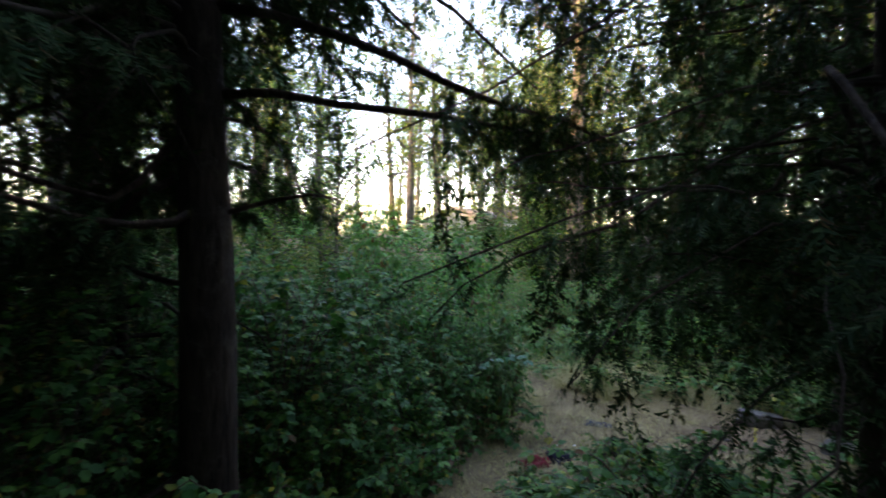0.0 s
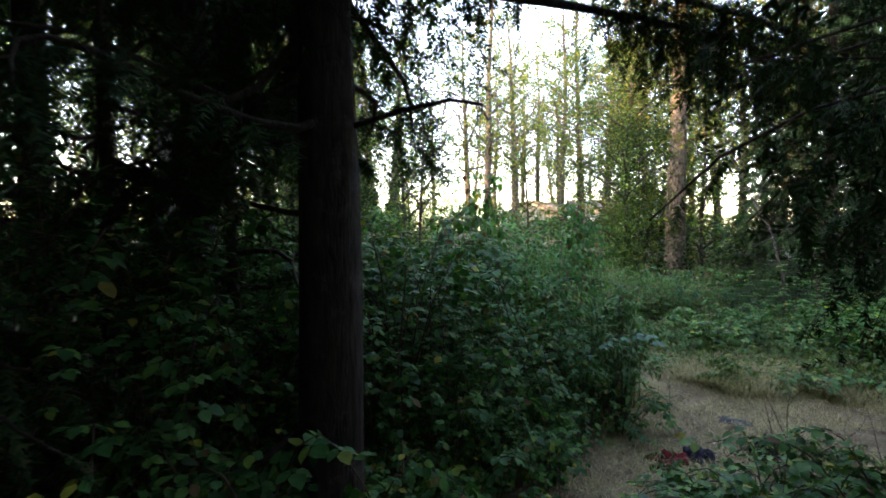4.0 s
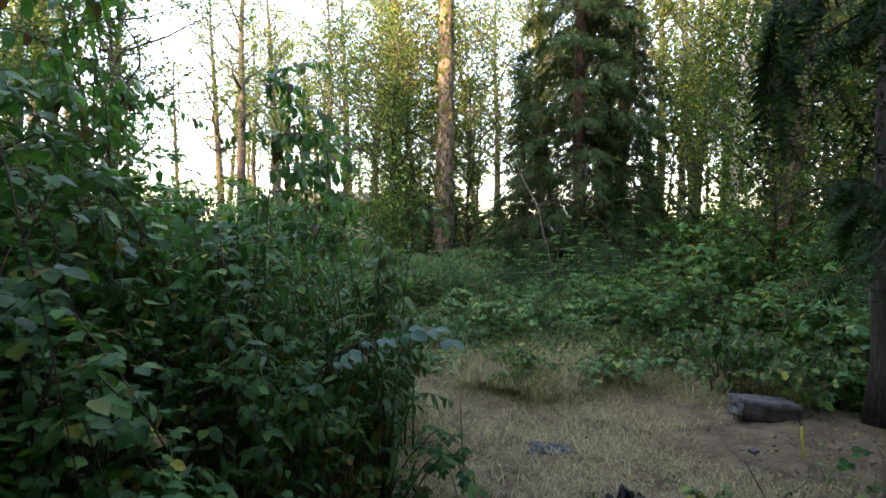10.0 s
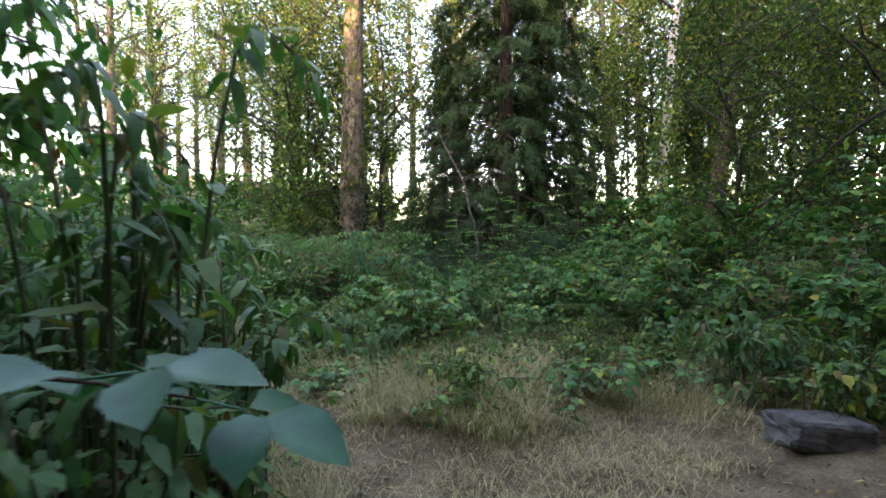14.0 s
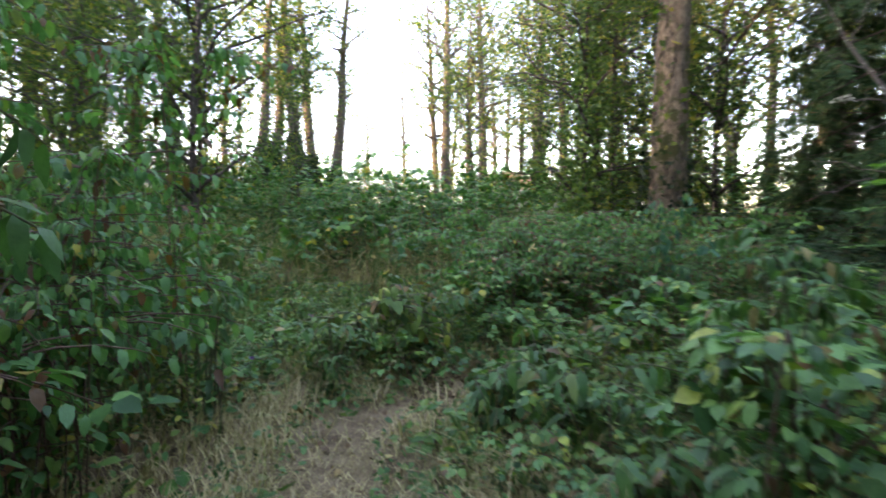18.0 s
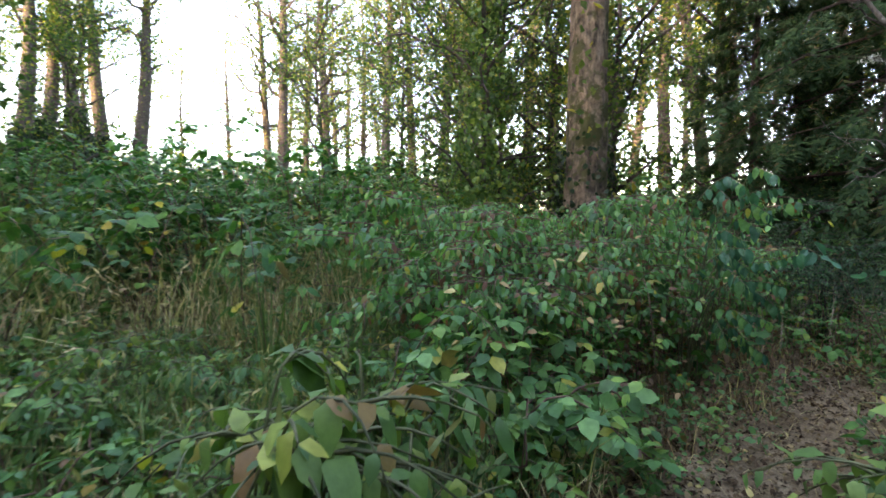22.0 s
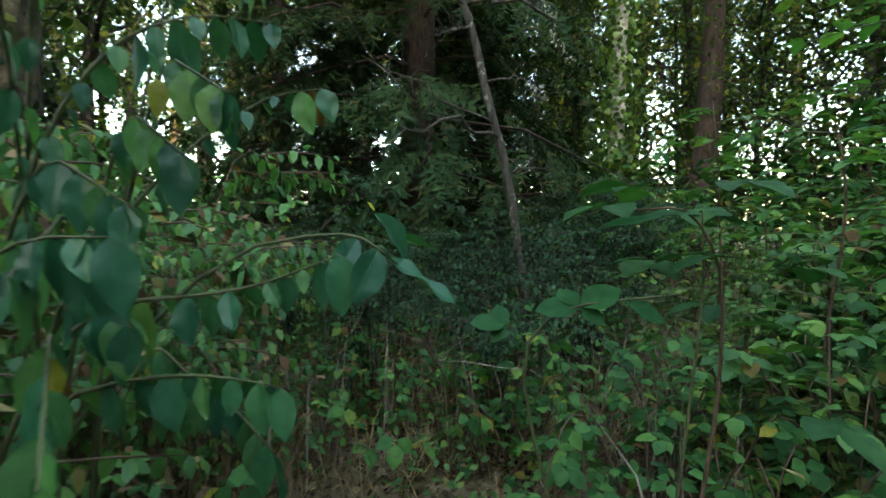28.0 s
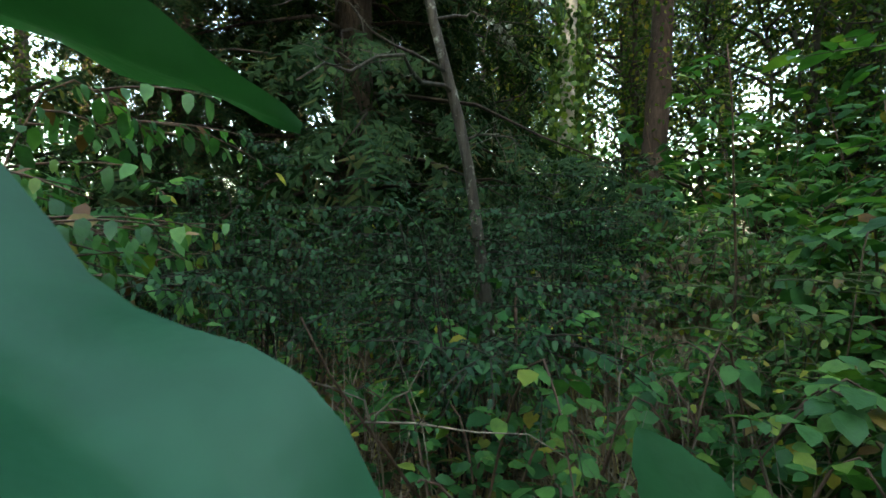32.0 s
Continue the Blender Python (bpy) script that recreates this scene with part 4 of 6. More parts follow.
L_FIR = "dark conifer with rough brown bark and drooping branches"
fir_one = conifer(11, 0.40, 2.7, 3.2, 64, 70, L_FIR, bare=8, where=(-1.62, 3.4), spray_size=0.3, shun=first_fir_gap, off=1.25, hang=5)
foot_one = np.array([-1.62, 3.4, float(height(-1.62, 3.4))])
for pts, r0 in (([(-1.62, 3.4, 4.42), (-1.2, 3.38, 4.36), (-0.8, 3.5, 4.28), (-0.44, 3.58, 4.17), (-0.05, 3.75, 4.04), (0.36, 3.98, 3.96), (0.8, 4.12, 3.9), (1.3, 4.25, 3.72)], 0.036),
                ([(-1.62, 3.4, 3.86), (-1.19, 3.37, 3.88), (-0.8, 3.5, 3.84), (-0.4, 3.66, 3.84), (0.0, 3.84, 3.83), (0.4, 4.0, 3.8), (0.85, 4.16, 3.72), (1.35, 4.32, 3.5)], 0.032),
                ([(-1.62, 3.4, 3.1), (-1.2, 3.37, 3.21), (-0.95, 3.36, 3.25), (-0.78, 3.36, 3.22)], 0.018),
                ([(-1.62, 3.4, 4.2), (-1.85, 3.1, 4.24), (-2.2, 3.0, 4.12), (-2.5, 2.92, 3.92)], 0.03),
                ([(-1.62, 3.4, 4.0), (-2.0, 3.7, 4.12), (-2.5, 4.0, 4.0), (-3.1, 4.2, 3.6)], 0.028),
                ([(-1.62, 3.4, 4.9), (-2.1, 3.3, 5.0), (-2.7, 3.1, 4.8), (-3.2, 2.95, 4.35)], 0.03),
                ([(-1.62, 3.4, 4.6), (-1.75, 3.9, 4.75), (-2.0, 4.5, 4.65), (-2.2, 5.0, 4.3)], 0.028),
                ([(-1.62, 3.4, 5.0), (-1.3, 3.8, 5.15), (-0.8, 4.2, 5.0), (-0.3, 4.6, 4.7)], 0.03),
                ([(-1.62, 3.4, 6.0), (-0.6, 3.9, 6.2), (0.5, 4.4, 5.9), (1.5, 4.9, 5.3)], 0.032),
                ([(-1.62, 3.4, 5.8), (-0.7, 3.6, 5.95), (0.3, 3.9, 5.7), (1.2, 4.2, 5.1)], 0.03),
                ([(-1.62, 3.4, 5.3), (-0.8, 3.6, 5.35), (0.1, 3.9, 5.15), (0.95, 4.2, 4.75)], 0.03),
                ([(-1.62, 3.4, 5.6), (-0.9, 3.3, 5.6), (-0.1, 3.4, 5.3), (0.7, 3.7, 4.75)], 0.03),
                ([(-1.62, 3.4, 5.2), (-0.9, 3.9, 5.2), (0.0, 4.5, 4.9), (0.8, 5.0, 4.4)], 0.03),
                ([(-1.62, 3.4, 4.3), (-2.2, 3.9, 4.5), (-2.9, 4.4, 4.35), (-3.5, 4.8, 3.9)], 0.028),
                ([(-1.62, 3.4, 3.8), (-1.95, 3.95, 3.95), (-2.35, 4.5, 3.85), (-2.7, 4.9, 3.5)], 0.024),
                ([(-1.62, 3.4, 3.45), (-2.0, 3.5, 3.5), (-2.35, 3.6, 3.35), (-2.7, 3.65, 3.05)], 0.02)):
    h = Heap()
    pts = np.array(pts) - foot_one
    h.tube(pts, np.linspace(r0, r0 * 0.4, len(pts)), 7, 0.15)
    limb = part("branch", h.mesh("branch", M_fir_bark), fir_one)
    h = Heap()
    for k in range(16):
        q, _ = along(pts, np.array([rng.uniform(0.25, 1)]))
        h.tube(bent(q[0], q[0] + rng.normal(0, 0.12, 3) - (0, 0, rng.uniform(0.0, 0.35)), 4, 0.02), (0.005, 0.004, 0.003, 0.0015), 3)
    if r0 > 0.019:
        nd = Heap()
        across = pts[-1, 0] > 2.5
        for k in range(52 if across else 22):
            f = rng.uniform(0.08, 1.0)
            if across and 0.3 < f < 0.58:
                continue
            q, _ = along(pts, np.array([f]))
            drop = rng.uniform(0.2, 0.85) * (0.65 if across else 1.0)
            u = np.linspace(0, 1, 6)
            st = q[0] + rng.normal(0, 0.05, 3) * (1, 1, 0) + np.outer(u * drop, (0, 0, -1.0)) + np.outer(u ** 2 * drop, rng.normal(0, 0.16, 3) * (1, 1, 0))
            h.tube(st, np.linspace(0.003, 0.001, 6), 3)
            m = int(8 + 26 * drop)
            w, _ = along(st, rng.uniform(0.0, 1.0, m))
            nd.stamp(TASSEL, frames_from(rng.normal(0, 0.6, (m, 3)) - (0, 0, 0.8), rng.normal(0, 1, (m, 3))), w, rng.uniform(0.06, 0.15, m))
        n = 300 if across else 130
        q, _ = along(pts, 1 - (0.48 if across else 0.75) * rng.uniform(0, 1, n) ** 1.2)
        q = q + rng.normal(0, 0.09, (n, 3)) - np.stack([np.zeros(n), np.zeros(n), rng.uniform(-0.1, 0.22, n)], 1)
        tip = rng.normal(0, 0.5, (n, 3)) - (0, 0, 0.9)
        nd.stamp(SPRAYS[0], frames_from(tip, rng.normal(0, 1, (n, 3))), q, 0.2 * rng.uniform(0.5, 1.2, n))
        tagged(part("needle_mass", nd.mesh("needle_mass", M_needle), limb), kind="stuff")
    tagged(part("twig_tangle", h.mesh("twig_tangle", M_fir_bark), limb), kind="stuff")
conifer(6.8, 0.24, 2.1, 4.8, 124, 44, "dark conifer with hanging twiggy branches beside the way", droop=0.4, bare=3, thick=0.45, where=(2.15, 2.75), spray_size=0.17, off=0.5, shun=way_gap, hang=9)
conifer(13, 0.44, 2.2, 3.7, 84, 110, L_FIR, droop=0.5, bare=2, where=(5.8, 7.08), spray_size=0.3, side_of=(5.3, 0.39), hang=7)
conifer(12, 0.36, 2.0, 3.5, 76, 84, L_FIR, droop=0.5, bare=0, where=(4.0, 4.4), spray_size=0.27, side_of=(4.9, 0.39), hang=9)
conifer(4.4, 0.14, 1.5, 2.3, 22, 22, "slender dark conifer with hanging branches in the brambles", droop=0.5, where=(-2.75, 4.3), spray_size=0.2, off=1.2, hang=5)
conifer(2.8, 0.1, 0.5, 2.2, 34, 34, "small dark conifer with low drooping branches", droop=0.5, where=(-3.0, 1.9), spray_size=0.22, off=1.05, hang=8)
conifer(6.0, 0.2, 1.2, 3.2, 36, 24, "slender dark conifer with hanging branches in the brambles", droop=0.5, where=(-3.9, 4.5), spray_size=0.2, off=1.2, hang=6)
# the first of these stands out of view, placed only for its shade
for x, y, first, off in ((5.6, 0.5, 2.0, 2.2), (-3.6, -0.8, 2.6, 1.8), (1.9, -1.4, 2.6, 1.6), (-1.4, -2.6, 2.6, 1.6), (0.6, -5.2, 2.0, 1.6)):
    conifer(6.5 if y > 5 else 12, 0.38, first, 3.7, 34 if x < -3 else 48, 44, L_FIR, droop=0.4, bare=4, where=(x, y), spray_size=0.6, templates=SPRAYS_LO, off=off)
# tall conifers added to shade the way down, their crowns high above the view
fir_s = conifer(16, 0.36, 6.2, 4.2, 90, 50, "tall dark conifer added for shade, with a high dense crown", droop=0.3, spray_size=1.0, templates=SPRAYS_LO)
for x, y, turn in ((-3.7, 5.4, 0), (-3.3, 0.4, 160), (-5.9, 2.2, 230), (-2.0, -1.6, 290), (-5.3, 5.2, 70), (-5.7, 8.2, 200)):
    put_thing(fir_s, x, y, turn)
fir_c = conifer(16, 0.55, 1.3, 3.7, 130, 62, "large dark green conifer with dense layered branches", droop=0.36, spray_size=0.54, templates=[spray_template(8, 21), spray_template(8, 22)])
put_thing(fir_c, 9.2, 17.3)
put_thing(fir_c, 10.9, 18.2, 130, 0.92)
put_thing(fir_c, 7.95, 18.6, 250, 0.45)
for x, y, turn, size in ((16.5, 10.0, 100, 0.6), (18.5, 17.8, 300, 0.65), (14.0, 8.6, 20, 0.5)):
    put_thing(fir_c, x, y, turn, size)
fir_w = [conifer(h, 0.42, 0.6, 3.6, 50, 16, "dark conifer added to unseen woods behind, blocks sun and sky", droop=0.3, spray_size=1.9, templates=[spray_template(4, 31)]) for h in (10.5, 12)]

cot_big = broadleaf("cottonwood_tree", 22, 0.72, M_cotton_bark, 7000, 0.17, 0.44, 3.0, (0.2, 0.3), "tall cottonwood with thick furrowed mossy trunk", limbs=30, crooked=0.08)
put_thing(cot_big, 5.3, 19.3, 0)
cots = [broadleaf("cottonwood_tree", h, d, M_pale_bark, 5200, 0.17, c, w, ln, "tall slender cottonwood with sparse yellowing leaves", parts=3, limbs=30) for h, d, c, w, ln in
        ((20, 0.62, 0.26, 2.7, (0.3, 0)), (23, 0.75, 0.28, 3.1, (-0.6, 0.3)), (18, 0.6, 0.24, 2.5, (2.4, 0.2)), (21, 0.8, 0.26, 3.5, (-2.6, 0.4)))]
ivied = broadleaf("cottonwood_tree", 19, 1.0, M_pale_bark, 3800, 0.17, 0.42, 2.6, (1.3, 0.1), "thick leaning cottonwood trunk wrapped in dark ivy", parts=3)
under = [broadleaf("young_tree", h, d, M_pale_bark, 6000, 0.084, 0.06, w, (0.2, 0.1), "young broadleaf tree with small green leaves", limbs=26, leaf_mat=M_young, parts=3) for h, d, w in ((6.5, 0.09, 1.5), (9, 0.13, 2.0))]
far_bush = broadleaf("bush", 4.0, 0.08, M_pale_bark, 2400, 0.15, 0.05, 1.7, (0.2, 0.1), "distant rounded yellow-green bush", limbs=14, category="bush", parts=0)
E20 = (1.72, 10.41)
for bearing, r, k, turn in ((29, 36, 0, 0), (27.5, 37, 1, 40), (25, 36, 1, 200), (23.2, 38, 2, 180), (20.5, 37, 2, 0), (8.5, 44, 3, 90), (5, 46, 0, 10), (1.6, 50, 0, 120),
                            (-1.8, 52, 1, 60), (-4.4, 47, 0, 220), (7.0, 32, 1, 150), (2.6, 34, 3, 300), (-3.4, 31, 0, 20), (-7.0, 37, 3, 80), (37, 30, 3, 20), (41, 27, 1, 100), (45, 31, 0, 50), (50, 27, 3, 170), (55, 24, 1, 300), (62, 26, 0, 80),
                            (33, 42, 0, 35), (-10, 36, 3, 250), (-13, 27, 1, 15), (-16, 40, 2, 100), (-20, 34, 0, 280), (-24, 45, 3, 30)):
    x, y = along_sight(E20, bearing, r)
    put_thing(ivied if 20 < bearing < 30 else cots[k], x, y, turn, 1.0)
for k in range(26):
    x, y = along_sight(E20, 64 - 4.0 * k + rng.uniform(-1.2, 1.2), rng.uniform(52, 64))
    put_thing(cots[k % 3], x, y, rng.uniform(0, 360), rng.uniform(0.75, 1.05))
for bearing, r, k, turn in ((-33, 30, 1, 0), (-38, 33, 0, 70), (-43, 27, 3, 120), (-47, 35, 1, 200), (-52, 30, 0, 10), (-57, 26, 3, 260), (-62, 30, 1, 90), (-68, 25, 0, 33), (-74, 29, 3, 150), (-80, 24, 1, 300), (-88, 27, 0, 15), (-97, 24, 2, 60), (-35.5, 22, 2, 90), (-40, 40, 3, 10), (-45, 24, 0, 190), (-49, 42, 3, 240), (-54, 22, 2, 60), (-59, 38, 0, 120), (-65, 21, 1, 220), (-71, 36, 3, 45), (-77, 20, 0, 75), (-84, 34, 1, 140), (-30, 38, 3, 200), (-27, 26, 0, 80)):
    x, y = along_sight((2, 10), bearing, r)
    put_thing(cots[k], x, y, turn, rng.uniform(0.85, 1.1))
NORTH = ((-3.6, 17.6, 1), (-4.6, 19.2, 1), (-5.8, 17.0, 0), (3.9, 20.6, 1), (4.3, 21.6, 1), (4.9, 22.6, 1), (0.5, 30, 1), (6.2, 26.5, 1), (7.4, 23.5, 0), (-6, 27, 0), (-9.5, 21, 0), (8.9, 10.6, 0), (11.5, 8.2, 0), (-14, 18, 1), (-13, 24, 1), (6.2, 22.6, 1), (4.6, 27, 1), (5.6, 30, 1), (3.4, 29, 1), (7.6, 28, 1), (9.5, 26, 1))
EAST = ((5.9, 21, 0), (7.0, 21.1, 1), (8.9, 20.4, 1), (13, 24.5, 1), (18.5, 17.5, 1), (19, 15.6, 1), (20, 19, 1), (17.5, 20, 1), (18.5, 13.6, 1), (15.5, 13, 1), (16.8, 14.6, 1), (13.6, 11.7, 1), (16.5, 19.5, 1), (13.2, 10, 1))
for x, y, k in NORTH + EAST:
    put_thing(under[k], x, y, rng.uniform(0, 360), rng.uniform(0.85, 1.15))

for k in range(30):
    x, y = along_sight(E20, 72 - 3.2 * k + rng.uniform(-1, 1), rng.uniform(38, 50))
    put_thing(far_bush, x, y, 37 * k, rng.uniform(0.75, 1.25))
for k in range(12):
    x, y = along_sight(E20, 35 + 3.2 * k, 21 + 3.0 * (k % 3))
    put_thing(under[1], x, y, 70 * k, 1.15 + 0.1 * (k % 3))

for k in range(13):
    x, y = along_sight((4.0, 14.0), -68 - 4.0 * k, 9.5 + 2.6 * (k % 4) + rng.uniform(-0.6, 0.6))
    if math.hypot(x - 13.4, y - 15.6) > 1.5:
        put_thing(under[k % 2], x, y, 47 * k, rng.uniform(0.85, 1.2))

birch = broadleaf("birch_tree", 17, 0.34, M_birch_bark, 5200, 0.12, 0.4, 2.2, (1.0, -0.5), "white-barked birch with ivy round its base", crooked=0.05, limb_bark=M_pale_bark)
put_thing(birch, 13.4, 15.6, 0)
put_thing(birch, 12.3, 17.4, 160)
red_tree = broadleaf("red_barked_tree", 16, 0.5, M_red_bark, 3000, 0.14, 0.35, 2.8, (1.8, -0.8), "leaning tree with dark reddish bark")
put_thing(red_tree, 13.6, 14.2, 0)

for x, y, k in ((-13, 17.4, 1), (-17, 14.2, 0), (-10.6, 22.4, 2)):
    put_thing(cots[k], x, y, 75 * x, 0.9)
# unseen woods added on the sunny side to keep the low sun off the ground
for r, s0, s1, grow in ((16, -12, 22, 1.0), (20, -12, 23, 1.0), (25, -34, -4, 1.3), (28.5, -36, -4, 1.35), (32, -38, 0, 1.4)):
    for k in range(int((s1 - s0) / 2.2)):
        side = s0 + 2.2 * k + rng.uniform(-0.5, 0.5)
        x, y = 3 + TO_SUN.x * r + 0.53 * side, 10 + TO_SUN.y * r - 0.85 * side
        if near_line(TRAIL, x, y)[0] > 4.5:
            put_thing(fir_w[k % 2], x, y, rng.uniform(0, 360), grow * rng.uniform(0.88, 1.12))
# more unseen conifers, added behind the start to cut the southern sky light
for k in range(20):
    x, y = -11.5 + 1.2 * k, -5.5 - 2.4 * (k % 3)
    if abs(x + 0.3) > 1.5:
        put_thing(fir_w[k % 2], x, y, 55 * k, 1.05)
for k in range(16):
    a = radians(95 + 80 * k / 16 + rng.uniform(-2, 2))
    r = rng.uniform(15, 26)
    put_thing((fir_w[0], cots[1], fir_w[1], cots[3])[k % 4], 3 + math.sin(a) * r, 8 + math.cos(a) * r, rng.uniform(0, 360), rng.uniform(0.9, 1.15))

# ---- the dead leaning tree ----
snag = tagged(new("dead_tree"), "leaning dead tree, bare grey wood with lichened branches", "dead tree")
sn0 = np.array([6.85, 14.9, float(height(6.85, 14.9))])


def limb_from(name, pts, radii, material, parent, sides=7, rough=0.08, label=""):
    h = Heap()
    h.tube(np.asarray(pts, float) - sn0, radii, sides, rough)
    return part(name, h.mesh(name, material), parent, label)


heights = np.linspace(-0.1, 5.0, 22)
lean_x = np.interp(heights, (0.0, 1.1, 2.6, 3.55, 5.0), (6.85, 6.76, 6.57, 6.26, 5.75))
lean_y = np.interp(heights, (0.0, 1.1, 2.6, 3.55, 5.0), (14.9, 14.96, 15.26, 15.7, 15.95))
stem = np.stack([lean_x + 0.012 * np.sin(5 * heights), lean_y + 0.012 * np.cos(6 * heights), heights], 1)
stem[1:-1] = 0.25 * stem[:-2] + 0.5 * stem[1:-1] + 0.25 * stem[2:]
limb_from("trunk", stem, np.interp(heights, (-0.1, 0.6, 2.6, 5.0), (0.045, 0.034, 0.024, 0.006)), M_dead_bark, snag, 9, 0.12)
for k, (z, bearing, ln, rise, droop, r) in enumerate(((2.63, -44, 0.85, 0.3, 0.55, 0.02), (2.7, -27, 0.95, 0.35, 0.2, 0.014), (2.63, 169, 0.55, 0.2, 0.08, 0.012), (2.5, 185, 0.6, -0.3, -0.12, 0.012),
                                                      (1.75, 167, 0.95, 0.15, 0.35, 0.013), (1.85, 156, 1.0, 0.15, -0.1, 0.009), (3.11, 177, 0.6, 0.2, -0.2, 0.012), (3.45, 22, 0.35, 0.6, 0.0, 0.012),
                                                      (2.1, -74, 0.4, 0.15, 0.3, 0.01), (1.5, -27, 0.5, 0.15, 0.15, 0.009), (3.8, 200, 0.5, 0.1, 0.1, 0.008), (3.0, -60, 0.5, 0.1, 0.2, 0.008))):
    s = np.linspace(0, 1, 9)
    start = np.array([np.interp(z, heights, stem[:, 0]), np.interp(z, heights, stem[:, 1]), z])
    a = radians(bearing)
    pts = start + np.outer(ln * s, (math.cos(a), math.sin(a), 0)) + np.outer(rise * s - droop * s ** 3, (0, 0, 1.0))
    pts[1:] += rng.normal(0, 0.022, (8, 3))
    b = limb_from("branch", pts, np.linspace(r, r * 0.3, 9), M_dead_bark, snag)
    tw = Heap()
    base = pts - sn0
    for j in range(14):
        q, _ = along(base, np.array([rng.uniform(0.25, 1)]))
        tw.tube(bent(q[0], q[0] + rng.normal(0, 0.11, 3), 4, 0.015), (0.004, 0.003, 0.002, 0.001), 3)
    tagged(part("twig_tangle", tw.mesh("twig_tangle", M_dead_bark), b), kind="stuff")
    if k in (0, 1, 2, 8):
        h = Heap()
        n = 40
        q, _ = along(base, rng.uniform(0.7, 1.0, n))
        h.stamp(oval(0.035, 0.02, 0.3), frames_from(rng.normal(0, 1, (n, 3)), rng.normal(0, 1, (n, 3))), q + rng.normal(0, 0.014, (n, 3)), rng.uniform(0.6, 1.2, n))
        tagged(part("lichen_tuft", h.mesh("lichen_tuft", M_lichen), snag), "pale grey-green lichen tuft", kind="stuff")
snag.matrix_basis = pose(*sn0)


# ---- grass, litter, pebbles ----
M_dead_leaf = leaf_material("fallen_leaf", ((0.0, (0.07, 0.04, 0.022)), (0.5, (0.16, 0.1, 0.05)), (0.85, (0.3, 0.22, 0.1)), (1.0, (0.45, 0.4, 0.16))), rough=0.8, through_light=0.1)
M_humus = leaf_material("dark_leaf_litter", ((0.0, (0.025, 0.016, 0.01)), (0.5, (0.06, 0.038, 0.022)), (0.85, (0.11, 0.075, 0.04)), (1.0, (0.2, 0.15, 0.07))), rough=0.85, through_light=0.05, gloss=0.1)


def grass(name, label, count, where, tall, lie, material, width=0.004, seedy=False, kind_word="grass"):
    """Loose blades over the ground. where: a function that gives n places; lie: how far they lean."""
    x, y = where(count)
    n = len(x)
    z = height(x, y)
    ln = tall[0] + (tall[1] - tall[0]) * rng.beta(2, 3, n)
    a = rng.uniform(0, 2 * np.pi, n) + 0.6 * np.sin(1.3 * x) + 0.6 * np.cos(1.1 * y)
    t = np.clip(rng.normal(lie, 0.25, n), 0.02, 1.5)
    d = np.stack([np.cos(a), np.sin(a), 0 * a], 1)
    sd = np.stack([-np.sin(a), np.cos(a), 0 * a], 1) * (width * rng.uniform(0.6, 1.5, n))[:, None]
    p0 = np.stack([x, y, z - 0.01], 1)
    up = np.array([0, 0, 1.0])
    p1 = p0 + (ln * 0.55)[:, None] * (d * np.sin(t * 0.6)[:, None] + up * np.cos(t * 0.6)[:, None])
    p2 = p1 + (ln * 0.45)[:, None] * (d * np.sin(np.minimum(t * 1.5, 1.75))[:, None] + up * np.cos(np.minimum(t * 1.5, 1.75))[:, None])
    v = np.stack([p0 - sd, p0 + sd, p1 - sd * 0.8, p1 + sd * 0.8, p2], 1).reshape(-1, 3)
    o = (np.arange(n) * 5)[:, None]
    h = Heap()
    h.add(v, o + np.array([[0, 1, 3, 2]]), o + np.array([[2, 3, 4]]))
    if seedy:
        m = rng.uniform(0, 1, n) < 0.25
        k = int(m.sum())
        tipd = (p2 - p1)[m]
        for _ in range(3):
            h.stamp(oval(0.06, 0.014, 0.3), frames_from(tipd + rng.normal(0, 0.04, (k, 3)), rng.normal(0, 1, (k, 3))), p2[m] - tipd * rng.uniform(0, 0.4, (k, 1)), rng.uniform(0.7, 1.4, k))
    return tagged(new(name, h.mesh(name, material)), label, kind_word, kind="stuff")


def in_open(n):
    """The open patch and the way, thinning on the worn middle by the stone."""
    x, y = rng.uniform(-1, 7, n * 4), rng.uniform(2, 14.6, n * 4)
    c = clear_ground(x, y)
    worn = np.hypot((x - 5.0) / 1.7, (y - 7.1) / 1.0)
    patch = np.sin(3.1 * x + 1.2 * np.sin(2.3 * y)) * np.sin(2.7 * y + 1.1 * np.sin(1.9 * x))
    k = (c < 1.25) & ((y < 10.4) | (rng.uniform(0, 1, len(x)) < np.clip(0.8 - 0.35 * (y - 11.5), 0.04, 0.8))) & (worn > 0.75 + 0.5 * rng.uniform(0, 1, len(x))) & (patch + rng.uniform(-0.9, 0.9, len(x)) > -0.45)
    return x[k][:n], y[k][:n]


def in_straw(n):
    """Clumps on the bank where the way turns."""
    c = [(3.3 + 1.2 * r * math.cos(a), 10.15 + 0.75 * r * math.sin(a)) for r, a in zip(rng.uniform(0, 1, 34) ** 0.5, rng.uniform(0, 6.28, 34))]
    at = np.array(c)[rng.integers(0, 34, n)] + rng.normal(0, 0.07, (n, 2))
    return at[:, 0], at[:, 1]


